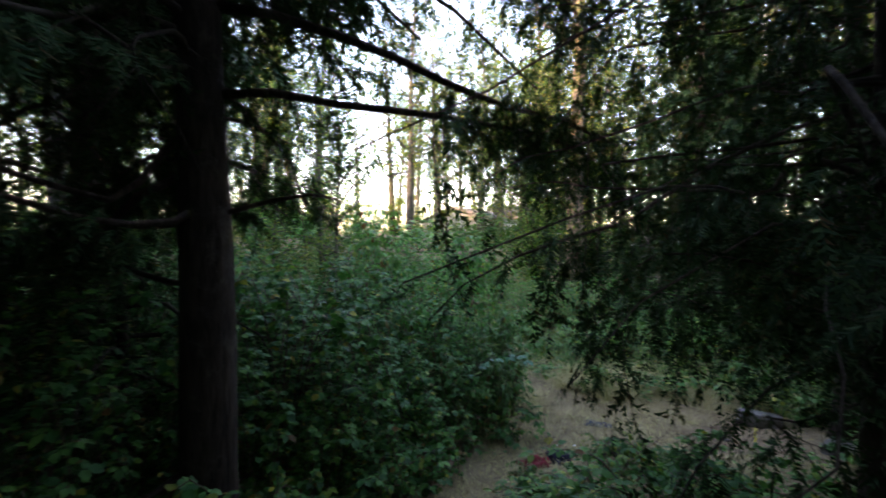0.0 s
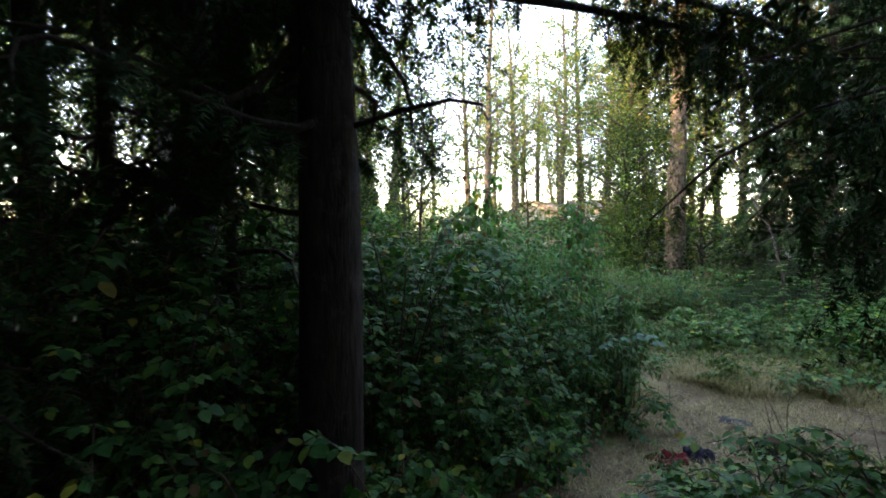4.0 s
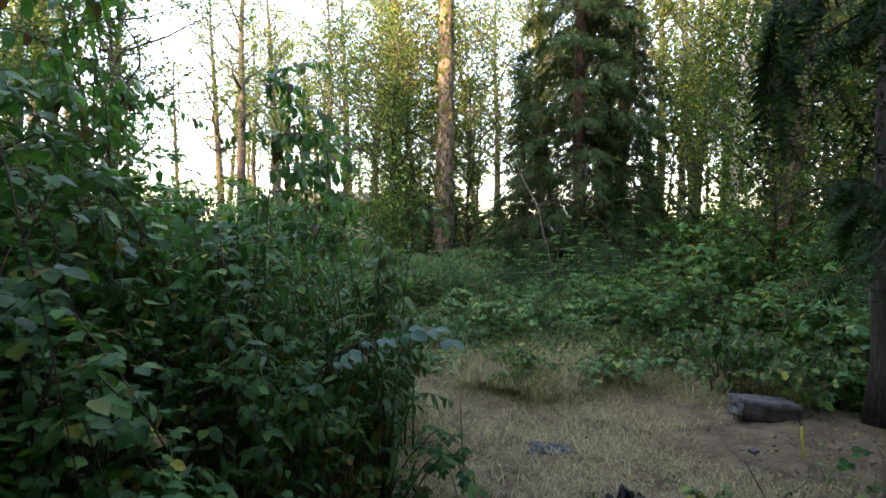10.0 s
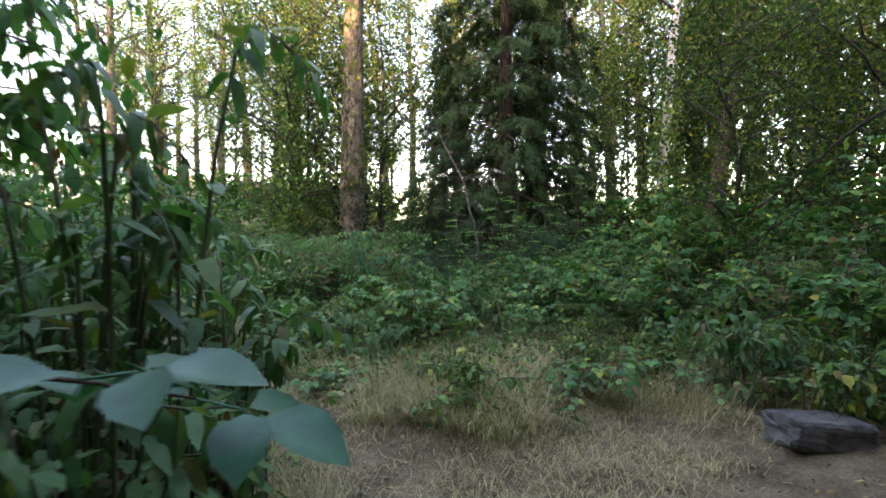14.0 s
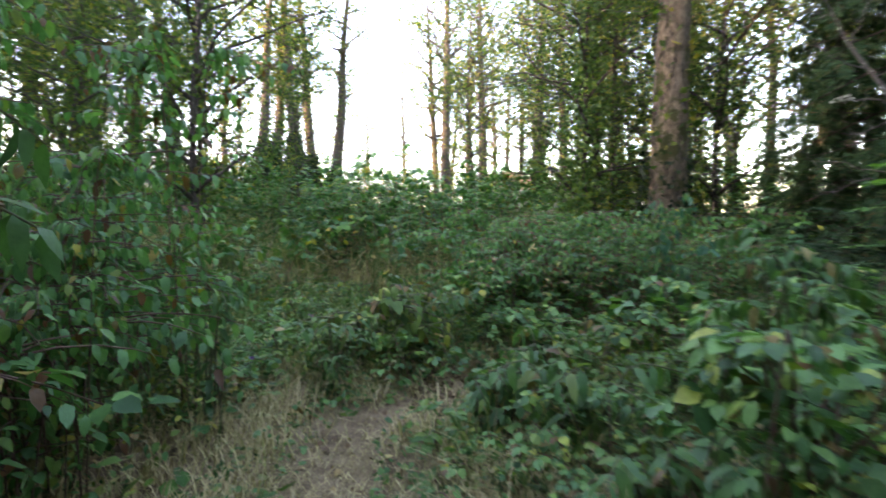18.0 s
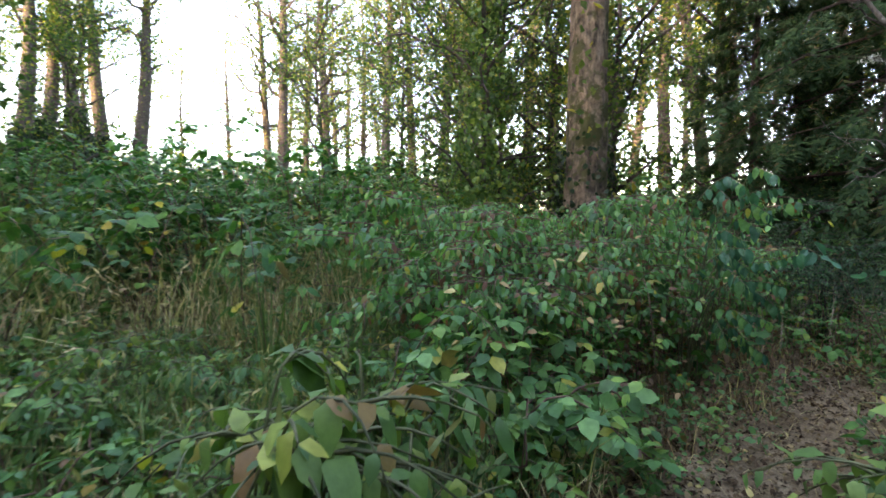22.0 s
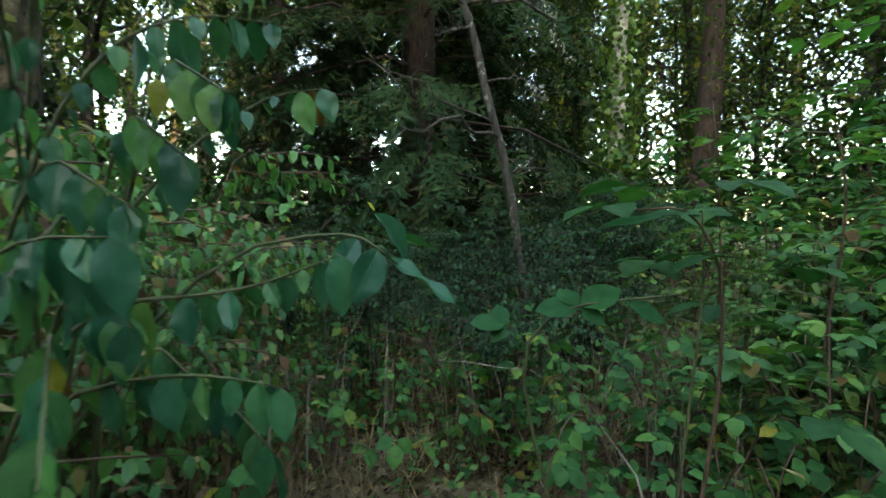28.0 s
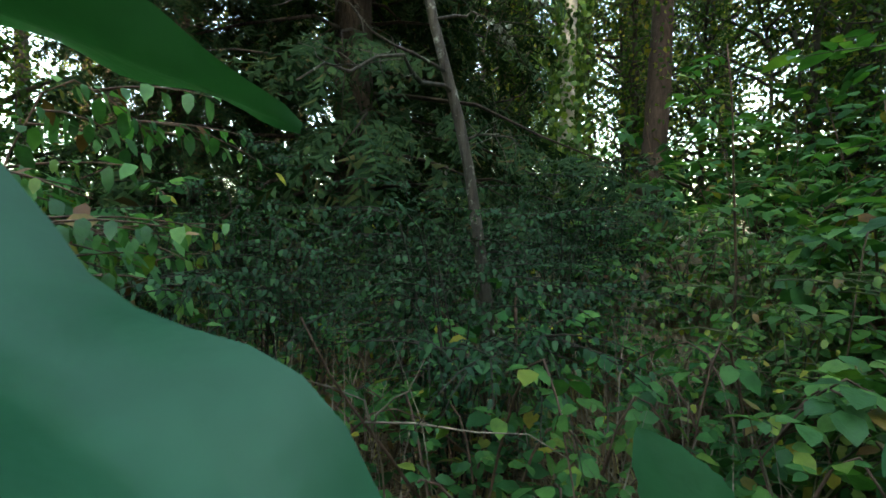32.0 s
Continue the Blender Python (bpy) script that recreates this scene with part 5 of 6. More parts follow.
def in_box(x0, y0, x1, y1, least=0.9, clumps=0, wide=0.08):
    def f(n):
        if clumps:
            cx, cy = rng.uniform(x0, x1, clumps), rng.uniform(y0, y1, clumps)
            i = rng.integers(0, clumps, n)
            x, y = cx[i] + rng.normal(0, wide, n), cy[i] + rng.normal(0, wide, n)
        else:
            x, y = rng.uniform(x0, x1, n), rng.uniform(y0, y1, n)
        k = clear_ground(x, y) > least * (1.08 + 0.22 * np.sin(2.9 * x + 1.3 * y) * np.sin(2.1 * y - 0.7 * x) + rng.uniform(-0.16, 0.34, len(x)))
        return x[k], y[k]
    return f


grass("dry_grass", "flattened straw-coloured dry grass on the open patch", 52000, in_open, (0.05, 0.24), 1.35, M_straw, 0.002)
grass("dry_grass", "dry straw tufts at the edge of the open patch", 30000, in_box(1.4, 8.4, 6.2, 11.2, 0.8, 80, 0.22), (0.3, 0.85), 1.15, M_straw, 0.0022)
grass("dry_grass", "long bleached straw tussocks on the bank", 5200, in_straw, (0.35, 0.8), 1.25, M_straw, 0.0026)
grass("dry_grass", "dead pale grass under the brambles", 9000, in_box(-0.5, 10.5, 6, 12.7, 0.3, 160), (0.1, 0.5), 0.9, M_straw, 0.003)
grass("green_grass", "long green grass among the brambles", 7000, in_box(0.8, 9.0, 7, 13.6, 0.9, 160), (0.25, 0.75), 0.6, M_grass, 0.003, True)
grass("green_grass", "long green grass in the bramble field", 12000, in_box(-3, 11.2, 2.8, 16, 0.85, 120, 0.15), (0.25, 0.8), 0.6, M_grass, 0.003, True)
grass("dry_grass", "pale dry grass in the bramble field", 3500, in_box(-1, 11.0, 2.8, 14.5, 0.6, 40, 0.2), (0.2, 0.6), 0.9, M_straw, 0.0024)
grass("green_grass", "short green grass along the trodden way", 5000, in_box(-1, 2.5, 6.8, 9.6, 0.95, 120), (0.08, 0.3), 0.7, M_grass, 0.0035)
grass("tall_grass", "tall seeding grass on rising ground", 9000, in_box(-9, 15, 3, 24, 0.9, 220), (0.7, 1.5), 0.45, M_grass, 0.006, True)
grass("tall_grass", "tall pale grass with nodding seed heads", 3000, in_box(-6, 15.2, 1.6, 19, 0.9, 60, 0.18), (0.8, 1.35), 0.75, M_straw, 0.004, True)
grass("tall_grass", "green grass below the big trees", 5000, in_box(2.5, 16.4, 8, 19, 1.3, 130), (0.4, 0.9), 0.5, M_grass, 0.005, True)


def undergrowth(name, label, count, where, tall, template, material, category, size):
    """Low leaves on short stalks that fill the ground between the bushes."""
    x, y = where(count)
    n = len(x)
    z = height(x, y)
    top = tall * rng.beta(1.3, 2.2, n)
    h = Heap()
    tip = rng.normal(0, 1, (n, 3)) * (1, 1, 0.4)
    at = np.stack([x, y, z + 0.02 + top], 1)
    h.stamp(template, frames_from(tip, np.array([0, 0, 1.0]) + rng.normal(0, 0.45, (n, 3))), at, size * rng.uniform(0.5, 1.25, n))
    k = slice(0, n, 3)
    m = len(x[k])
    foot = np.stack([x[k] + rng.normal(0, 0.05, m), y[k] + rng.normal(0, 0.05, m), z[k] - 0.02], 1)
    s = np.array([0.0015, 0, 0])
    o = (np.arange(m) * 3)[:, None]
    h.add(np.stack([foot - s, foot + s, at[k]], 1).reshape(-1, 3), None, o + np.array([[0, 1, 2]]))
    return tagged(new(name, h.mesh(name, material)), label, category, kind="stuff")


undergrowth("undergrowth", "low mixed green leaves between the bushes", 12500, in_box(-4.5, 1.5, 9, 17, 0.92), 0.36, OVATE_LO, M_dogwood, "undergrowth", 0.95)
undergrowth("undergrowth", "low bramble leaves trailing over the ground", 7000, in_box(-3.5, 2.5, 8.5, 16.5, 0.95), 0.35, BRAMBLE_LO[0], M_bramble, "undergrowth", 0.95)
undergrowth("undergrowth", "low yellow-green leaves in the grass", 6500, in_box(0.5, 9.0, 7.5, 13.4, 0.9), 0.5, oval(0.055, 0.036, 0.2), M_meadow, "undergrowth", 1.0)
undergrowth("undergrowth", "dark green leaves filling the hollow under the dead tree", 2600, in_box(4.6, 13.0, 8.5, 16.6, 1.2), 0.6, OVATE_LO, M_bramble, "undergrowth", 0.68)
undergrowth("withered_leaves", "rust-brown withered leaves caught inside the shrubs", 3200, in_box(1.9, 13.9, 5.0, 16.2, 0.95), 1.25, OVATE_LO, M_dead_leaf, "dead leaves", 0.75)
undergrowth("undergrowth", "small weeds creeping over the trodden way", 8000, in_box(1.0, 10.4, 5.4, 14.8, 0.25), 0.2, oval(0.05, 0.034, 0.2), M_herb, "undergrowth", 0.9)
undergrowth("undergrowth", "bramble leaves creeping over the trodden way", 900, in_box(1.0, 10.4, 5.2, 14.8, 0.5), 0.18, BRAMBLE_LO[0], M_bramble, "undergrowth", 0.85)
grass("dead_stalks", "thin bare brown stems standing in the hollow", 420, in_box(4.7, 13.6, 8.0, 16.0, 0.9), (0.35, 0.95), 0.35, M_twig, 0.0028)
grass("dead_stalks", "brown dead stalks and grass under the shrubs", 9000, in_box(1.5, 12.5, 7.5, 16.5, 0.45, 300), (0.1, 0.45), 0.9, M_dead_leaf, 0.0025)


def litter(count, label, box, material, size, name="leaf_litter"):
    x, y = rng.uniform(box[0], box[2], count), rng.uniform(box[1], box[3], count)
    z = height(x, y) + 0.012
    n = len(x)
    h = Heap()
    tip = rng.normal(0, 1, (n, 3)) * (1, 1, 0.25)
    h.stamp(oval(0.07, 0.045, 0.35), frames_from(tip, np.array([0, 0, 1.0]) + rng.normal(0, 0.35, (n, 3))), np.stack([x, y, z], 1), size * rng.uniform(0.4, 1.1, n))
    return tagged(new(name, h.mesh(name, material)), label, "leaves", kind="stuff")


litter(9000, "brown fallen leaves on bare soil", (-2, -1, 7.5, 15.5), M_dead_leaf, 0.8)
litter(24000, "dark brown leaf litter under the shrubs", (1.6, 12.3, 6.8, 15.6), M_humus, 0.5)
PEB = (np.array([(1, 0, 0), (0, 1, 0), (-1, 0, 0), (0, -1, 0), (0, 0, 0.6), (0, 0, -0.6), (0.75, 0.7, 0.15), (-0.7, 0.72, -0.1)]), np.zeros((0, 4), int),
       np.array([(0, 6, 4), (6, 1, 4), (1, 7, 4), (7, 2, 4), (2, 3, 4), (3, 0, 4), (6, 0, 5), (1, 6, 5), (7, 1, 5), (2, 7, 5), (3, 2, 5), (0, 3, 5)]))
ph = Heap()
px, py = 4.6 + rng.normal(0, 1.0, 420), 6.9 + rng.normal(0, 0.55, 420)
ph.stamp(PEB, frames_from(rng.normal(0, 1, (420, 3)) * (1, 1, 0.2), np.array([0, 0, 1.0]) + rng.normal(0, 0.2, (420, 3))), np.stack([px, py, height(px, py) + 0.002], 1), 0.006 + 0.022 * rng.beta(1.2, 5, 420))
tagged(new("gravel", ph.mesh("gravel", M_stone)), "small grey pebbles on worn soil", "gravel", kind="stuff")


# ---- things on the ground ----
def lump(name, size, seed, material, cuts=5, rough=0.12, flat=None):
    """A broken block: a box cut fine, bulged and roughened, with worn edges."""
    bm = bmesh.new()
    bmesh.ops.create_cube(bm, size=1.0)
    bmesh.ops.subdivide_edges(bm, edges=bm.edges[:], cuts=cuts, use_grid_fill=True)
    for v in bm.verts:
        c = v.co
        n = noise.noise_vector(c * 2.3 + Vector((seed, 0, 0))) * rough + noise.noise_vector(c * 7 + Vector((0, seed, 0))) * rough * 0.35
        edge = sum(1 for a in c if abs(abs(a) - 0.5) < 1e-4)
        v.co = c * (1 - 0.035 * max(0, edge - 1)) + n
        v.co.x *= size[0]
        v.co.y *= size[1]
        v.co.z = (v.co.z + 0.5) * size[2]
    me = bpy.data.meshes.new(name)
    bm.to_mesh(me)
    bm.free()
    me.materials.append(material)
    return me


def stone_at(x, y, size, turn, seed, label, tilt=0.0):
    ob = new("stone_block", lump("stone_block", size, seed, M_stone, 7, 0.075))
    ob.matrix_basis = pose(x, y, float(height(x, y)) - 0.02, tilt, 3, turn)
    return tagged(ob, label, "stone")


stone_at(4.93, 7.78, (0.58, 0.36, 0.21), -28, 3, "flat rough grey stone block on bare soil", -5)
stone_at(5.2, 6.62, (0.42, 0.3, 0.15), 35, 8, "rough grey stone beside the conifer trunk")
stone_at(4.05, 7.2, (0.09, 0.06, 0.04), 10, 5, "small dark stone on worn soil")


def cloth(name, size, seed, material, crumple, n=18):
    """A crumpled piece of cloth with thickness, lying on the ground."""
    h = Heap()
    u = np.linspace(-0.5, 0.5, n)
    X, Y = np.meshgrid(u, u)
    edge = 1 + 0.18 * np.sin(5 * np.arctan2(Y, X) + seed) + 0.1 * np.sin(9 * np.arctan2(Y, X) + 2 * seed)
    Z = np.array([[noise.noise(Vector((a * 4 + seed, b * 4, seed))) + 0.5 * noise.noise(Vector((a * 9, b * 9 + seed, 1))) for a in u] for b in u])
    Z = np.maximum(crumple * (0.55 + Z) * (1.1 - 1.6 * (X * X + Y * Y)), 0.004)
    top = np.stack([X * size[0] * edge, Y * size[1] * edge, Z], -1).reshape(-1, 3)
    low = top * (1, 1, 0) + (0, 0, -0.004)
    i = (np.arange(n - 1)[:, None] * n + np.arange(n - 1)).ravel()
    h.add(top, np.stack([i, i + 1, i + n + 1, i + n], -1))
    h.add(low, np.stack([i, i + n, i + n + 1, i + 1], -1))
    ring = np.concatenate([np.arange(n), np.arange(1, n) * n + n - 1, (n - 1) * n + np.arange(n - 2, -1, -1), np.arange(n - 2, 0, -1) * n])
    nxt = np.roll(ring, -1)
    h.q.append(np.stack([ring, ring + n * n, nxt + n * n, nxt], -1))
    return h.mesh(name, material)


M_red = rough_material("red_cloth", (0.11, 0.01, 0.015), (0.26, 0.025, 0.034), 40, rough=0.85, bump=0.4)
M_navy = rough_material("dark_blue_cloth", (0.008, 0.008, 0.014), (0.03, 0.03, 0.055), 40, rough=0.7, bump=0.4)
M_black = rough_material("black_plastic", (0.006, 0.006, 0.008), (0.02, 0.02, 0.026), 30, rough=0.35, bump=0.5)
M_slate = rough_material("dark_grey_cloth", (0.035, 0.04, 0.05), (0.11, 0.12, 0.14), 30, rough=0.8, bump=0.4)
M_paper = rough_material("white_paper", (0.6, 0.58, 0.55), (0.8, 0.79, 0.76), 20, rough=0.8, bump=0.2)


def lay(ob, x, y, turn, label, category, lift=0.005, group=""):
    ob.matrix_basis = pose(x, y, float(height(x, y)) + lift, 0, 0, turn)
    return tagged(ob, label, category, group)


lay(new("red_rag", cloth("red_rag", (0.34, 0.24), 2.0, M_red, 0.1)), 1.1, 6.33, 20, "crumpled dark red cloth on dry grass", "cloth")
lay(new("dark_rag", cloth("dark_rag", (0.3, 0.26), 5.0, M_navy, 0.13)), 1.42, 6.42, 70, "crumpled dark blue cloth beside the red cloth", "cloth")
lay(new("grey_rag", cloth("grey_rag", (0.36, 0.2), 9.0, M_slate, 0.05)), 2.42, 7.83, -25, "flat grey rag lying on dry grass", "cloth")
lay(new("plastic_bag", cloth("plastic_bag", (0.36, 0.28), 12.0, M_black, 0.17, 24)), 2.18, 6.55, 15, "bunched black plastic bag on the ground", "bag")
for x, y, r in ((1.0, 6.22, 10), (1.06, 6.25, 80), (1.75, 6.9, 40), (2.0, 6.8, 120), (1.5, 6.95, 15)):
    lay(new("paper_scrap", cloth("paper_scrap", (0.05, 0.03), x * 7, M_paper, 0.008, 6)), x, y, r, "small white paper scrap on dry grass", "paper", group="paper scraps")

M_yellow = rough_material("yellow_plastic", (0.55, 0.5, 0.02), (0.75, 0.7, 0.05), 15, rough=0.5, bump=0.1)
st = tagged(new("yellow_strip"), "thin bent yellow plastic strip standing in soil", "strip")
sh = Heap()
sh.tube([(0, 0, -0.03), (0.01, 0, 0.08), (0.03, 0.01, 0.17), (0.06, 0.01, 0.25)], (0.008, 0.008, 0.008, 0.007), 6)
part("strip", sh.mesh("strip", M_yellow), st)
sh = Heap()
sh.tube([(0.06, 0.01, 0.25), (0.12, 0.04, 0.3), (0.2, 0.08, 0.31)], (0.006, 0.005, 0.004), 5)
part("cord", sh.mesh("cord", M_black), st)
st.matrix_basis = pose(4.3, 6.95, float(height(4.3, 6.95)), 0, 0, 40)


# ---- thin dead stems beside the way ----
def dead_stem(x, y, a, reach, rise, forks=4):
    root = tagged(new("dry_weed"), "thin dry brown branched stem by the trodden way", "weed", "dry stems by the way")
    p = bent((0, 0, -0.03), (math.cos(a) * reach, math.sin(a) * reach, rise), 8, 0.04 * reach, sag=-0.0)
    h = Heap()
    h.tube(p, np.linspace(0.006, 0.002, 8), 5)
    part("stem", h.mesh("stem", M_cane), root)
    for k in range(forks):
        q, _ = along(p, np.array([rng.uniform(0.25, 0.9)]))
        h = Heap()
        h.tube(bent(q[0], q[0] + rng.normal(0, 0.16, 3) + (0, 0, 0.1), 5, 0.02), np.linspace(0.003, 0.001, 5), 4)
        part("twig", h.mesh("twig", M_twig), root)
    root.matrix_basis = pose(x, y, float(height(x, y)))


for x, y, a, r, z in ((1.5, 5.0, 0.4, 0.9, 0.75), (1.75, 4.8, 2.2, 0.5, 0.95), (2.1, 5.2, 0.2, 0.8, 0.8), (1.25, 4.5, 1.0, 0.45, 1.05), (2.4, 5.0, 1.8, 0.35, 0.85), (1.45, 4.7, 1.9, 0.3, 0.9), (3.2, 5.7, 2.5, 0.6, 0.3),
                      (1.5, 7.6, 1.4, 0.15, 0.6), (1.2, 9.2, 2.6, 0.3, 0.7), (2.9, 9.6, 0.6, 0.5, 0.5), (3.7, 12.7, 2.6, 0.7, 0.45), (2.7, 12.2, 0.5, 0.8, 0.4), (0.7, 12.3, 0.9, 0.8, 0.5),
                      (4.4, 12.5, 1.9, 0.5, 0.6), (3.4, 11.8, 1.2, 0.3, 0.65), (1.0, 13.2, 0.3, 0.7, 0.5), (5.6, 14.6, 2.9, 0.6, 0.8)):
    dead_stem(x, y, a, r, z)

# ---- thistles ----
M_purple = leaf_material("thistle_purple", ((0.0, (0.2, 0.08, 0.38)), (1.0, (0.38, 0.2, 0.6))), rough=0.7)


def thistle(x, y, tall, turn):
    root = tagged(new("thistle"), "thin thistle with a small purple flower head", "flower", "thistles")
    h = Heap()
    p = bent((0, 0, -0.02), (0.05, 0.02, tall), 6, 0.015)
    h.tube(p, np.linspace(0.004, 0.0025, 6), 5)
    part("stem", h.mesh("stem", M_stem), root)
    h = Heap()
    n = 46
    d = rng.normal(0, 0.55, (n, 3)) + (0, 0, 1.0)
    h.stamp(blade(0.026, 0.006, 2, 0.2, 0.1), frames_from(d, rng.normal(0, 1, (n, 3))), np.repeat(p[-1:], n, 0), rng.uniform(0.7, 1.1, n))
    part("flower_head", h.mesh("flower_head", M_purple), root, "fluffy purple flower head")
    h = Heap()
    n = 9
    at, _ = along(p, np.linspace(0.1, 0.9, n))
    a = 2.4 * np.arange(n)
    h.stamp(LANCE_HI, frames_from(np.stack([np.cos(a), np.sin(a), 0 * a + 0.3], 1), np.tile([0, 0, 1.0], (n, 1))), at, np.full(n, 0.8))
    tagged(part("foliage", h.mesh("foliage", M_herb), root), kind="stuff")
    root.matrix_basis = pose(x, y, float(height(x, y)), 0, 0, turn)


for x, y, tall in ((0.78, 11.95, 0.42), (5.9, 10.4, 0.95), (1.35, 10.25, 0.3), (6.6, 11.6, 0.9), (0.7, 13.0, 0.5)):
    thistle(x, y, tall, rng.uniform(0, 360))

# ---- ivy on trunks ----
def ivy(x, y, z1, r0, spread, count, lean=(0, 0), leaf=M_ivy, size=1.0):
    h = Heap()
    z = z1 * rng.beta(1, 1.6, count)
    a = rng.uniform(0, 2 * np.pi, count)
    r = r0 + spread * rng.uniform(0, 1, count) ** 1.5 * (1.1 - z / z1)
    pos = np.stack([r * np.cos(a) + lean[0] * z, r * np.sin(a) + lean[1] * z, z], 1)
    out = np.stack([np.cos(a), np.sin(a), 0.2 + 0 * a], 1)
    h.stamp(oval(0.13, 0.12, 0.2), frames_from(rng.normal(0, 0.6, (count, 3)) + (0, 0, -0.8), out + rng.normal(0, 0.4, (count, 3))), pos, size * rng.uniform(0.5, 1.2, count))
    ob = new("ivy", h.mesh("ivy", leaf))
    ob.matrix_basis = pose(x, y, float(height(x, y)))
    return tagged(ob, "dense green ivy climbing a tree trunk", "ivy", kind="stuff")


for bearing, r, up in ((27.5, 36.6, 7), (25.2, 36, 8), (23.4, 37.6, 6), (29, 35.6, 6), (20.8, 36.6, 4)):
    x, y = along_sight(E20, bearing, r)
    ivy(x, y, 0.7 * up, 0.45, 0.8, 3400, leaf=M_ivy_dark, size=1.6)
ivy(13.4, 15.6, 6.0, 0.2, 0.8, 2600, (0.06, -0.03))
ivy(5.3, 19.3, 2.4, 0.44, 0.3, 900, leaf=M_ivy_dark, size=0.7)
ivy(3.9, 20.6, 7.0, 0.12, 0.8, 2600, (0.02, 0.0), size=0.8)
ivy(10.9, 18.2, 7.5, 0.3, 0.35, 3000)
ivy(12.3, 17.4, 5.5, 0.2, 0.4, 1800, (-0.06, 0.03))

# ---- houses beyond the trees ----
M_tan = rough_material("tan_siding", (0.32, 0.3, 0.26), (0.4, 0.38, 0.33), 3, (0.5, 0.5, 12), bump=0.4)
M_white = rough_material("white_siding", (0.66, 0.66, 0.65), (0.78, 0.78, 0.76), 3, (0.5, 0.5, 12), bump=0.3)
M_roof = rough_material("brown_shingle", (0.06, 0.05, 0.045), (0.15, 0.13, 0.11), 6, bump=0.6)
M_trim = rough_material("white_trim", (0.7, 0.7, 0.68), (0.8, 0.8, 0.78), 5, bump=0.1)
M_glass, gt, gout = nodes_of("window_glass")
gb = gt.nodes.new("ShaderNodeBsdfPrincipled")
gb.inputs["Base Color"].default_value = (0.03, 0.035, 0.04, 1)
gb.inputs["Roughness"].default_value = 0.08
gt.links.new(gb.outputs[0], gout.inputs["Surface"])


def slab(parent, name, lo, hi, material, label=""):
    lo, hi = np.array(lo, float), np.array(hi, float)
    c = np.array([[x, y, z] for x in (0, 1) for y in (0, 1) for z in (0, 1)])
    q = [(0, 1, 3, 2), (4, 6, 7, 5), (0, 4, 5, 1), (2, 3, 7, 6), (0, 2, 6, 4), (1, 5, 7, 3)]
    return part(name, mesh_of(name, lo + c * (hi - lo), np.array(q), material, False), parent, label)


def house(x, y, turn, w, d, eave, ridge, wall_mat, label, base):
    root = tagged(new("house"), label, "house", "houses beyond the trees")
    t = 0.2
    slab(root, "wall", (-w / 2, -d / 2, 0), (w / 2, -d / 2 + t, eave), wall_mat)
    slab(root, "wall", (-w / 2, d / 2 - t, 0), (w / 2, d / 2, eave), wall_mat)
    slab(root, "wall", (-w / 2, -d / 2 + t, 0), (-w / 2 + t, d / 2 - t, eave), wall_mat)
    slab(root, "wall", (w / 2 - t, -d / 2 + t, 0), (w / 2, d / 2 - t, eave), wall_mat)
    for s in (-1, 1):
        xx = s * (w / 2 - t / 2)
        v = [(xx - t / 2, -d / 2, eave), (xx - t / 2, d / 2, eave), (xx - t / 2, 0, ridge), (xx + t / 2, -d / 2, eave), (xx + t / 2, d / 2, eave), (xx + t / 2, 0, ridge)]
        part("gable", mesh_of("gable", v, [np.array([(0, 2, 1), (3, 4, 5)]), np.array([(0, 1, 4, 3), (1, 2, 5, 4), (2, 0, 3, 5)])], wall_mat, False), root)
    o = 0.5
    drop = (ridge - eave) / (d / 2) * o
    for s in (-1, 1):
        v = [(-w / 2 - o, s * (d / 2 + o), eave - drop), (w / 2 + o, s * (d / 2 + o), eave - drop), (w / 2 + o, 0, ridge), (-w / 2 - o, 0, ridge)]
        v = v + [(a, b, c + 0.14) for a, b, c in v]
        part("roof", mesh_of("roof", v, np.array([(0, 1, 2, 3), (7, 6, 5, 4), (0, 4, 5, 1), (1, 5, 6, 2), (2, 6, 7, 3), (3, 7, 4, 0)]), M_roof, False), root)
        slab(root, "gutter", (-w / 2 - o, s * (d / 2 + o) - 0.06, eave - drop - 0.1), (w / 2 + o, s * (d / 2 + o) + 0.06, eave - drop + 0.02), M_trim)
    for k in range(3):
        xx = -w / 2 + w * (k + 0.5) / 3
        win = slab(root, "window", (xx - 0.55, -d / 2 - 0.05, 0.95), (xx + 0.55, -d / 2 - 0.003, 2.2), M_trim)
        slab(win, "pane", (xx - 0.47, -d / 2 - 0.07, 1.03), (xx + 0.47, -d / 2 - 0.053, 2.12), M_glass)
    root.matrix_basis = pose(x, y, base, 0, 0, turn)


house(3.7, 54.5, 60, 8, 7, 2.5, 3.9, M_tan, "tan sided house with a brown gable roof", float(height(3.7, 54.5)) - 0.6)
house(13.5, 66, 10, 12, 8, 2.7, 4.4, M_white, "white sided house far behind the trees", float(height(13.5, 66)) - 0.2)

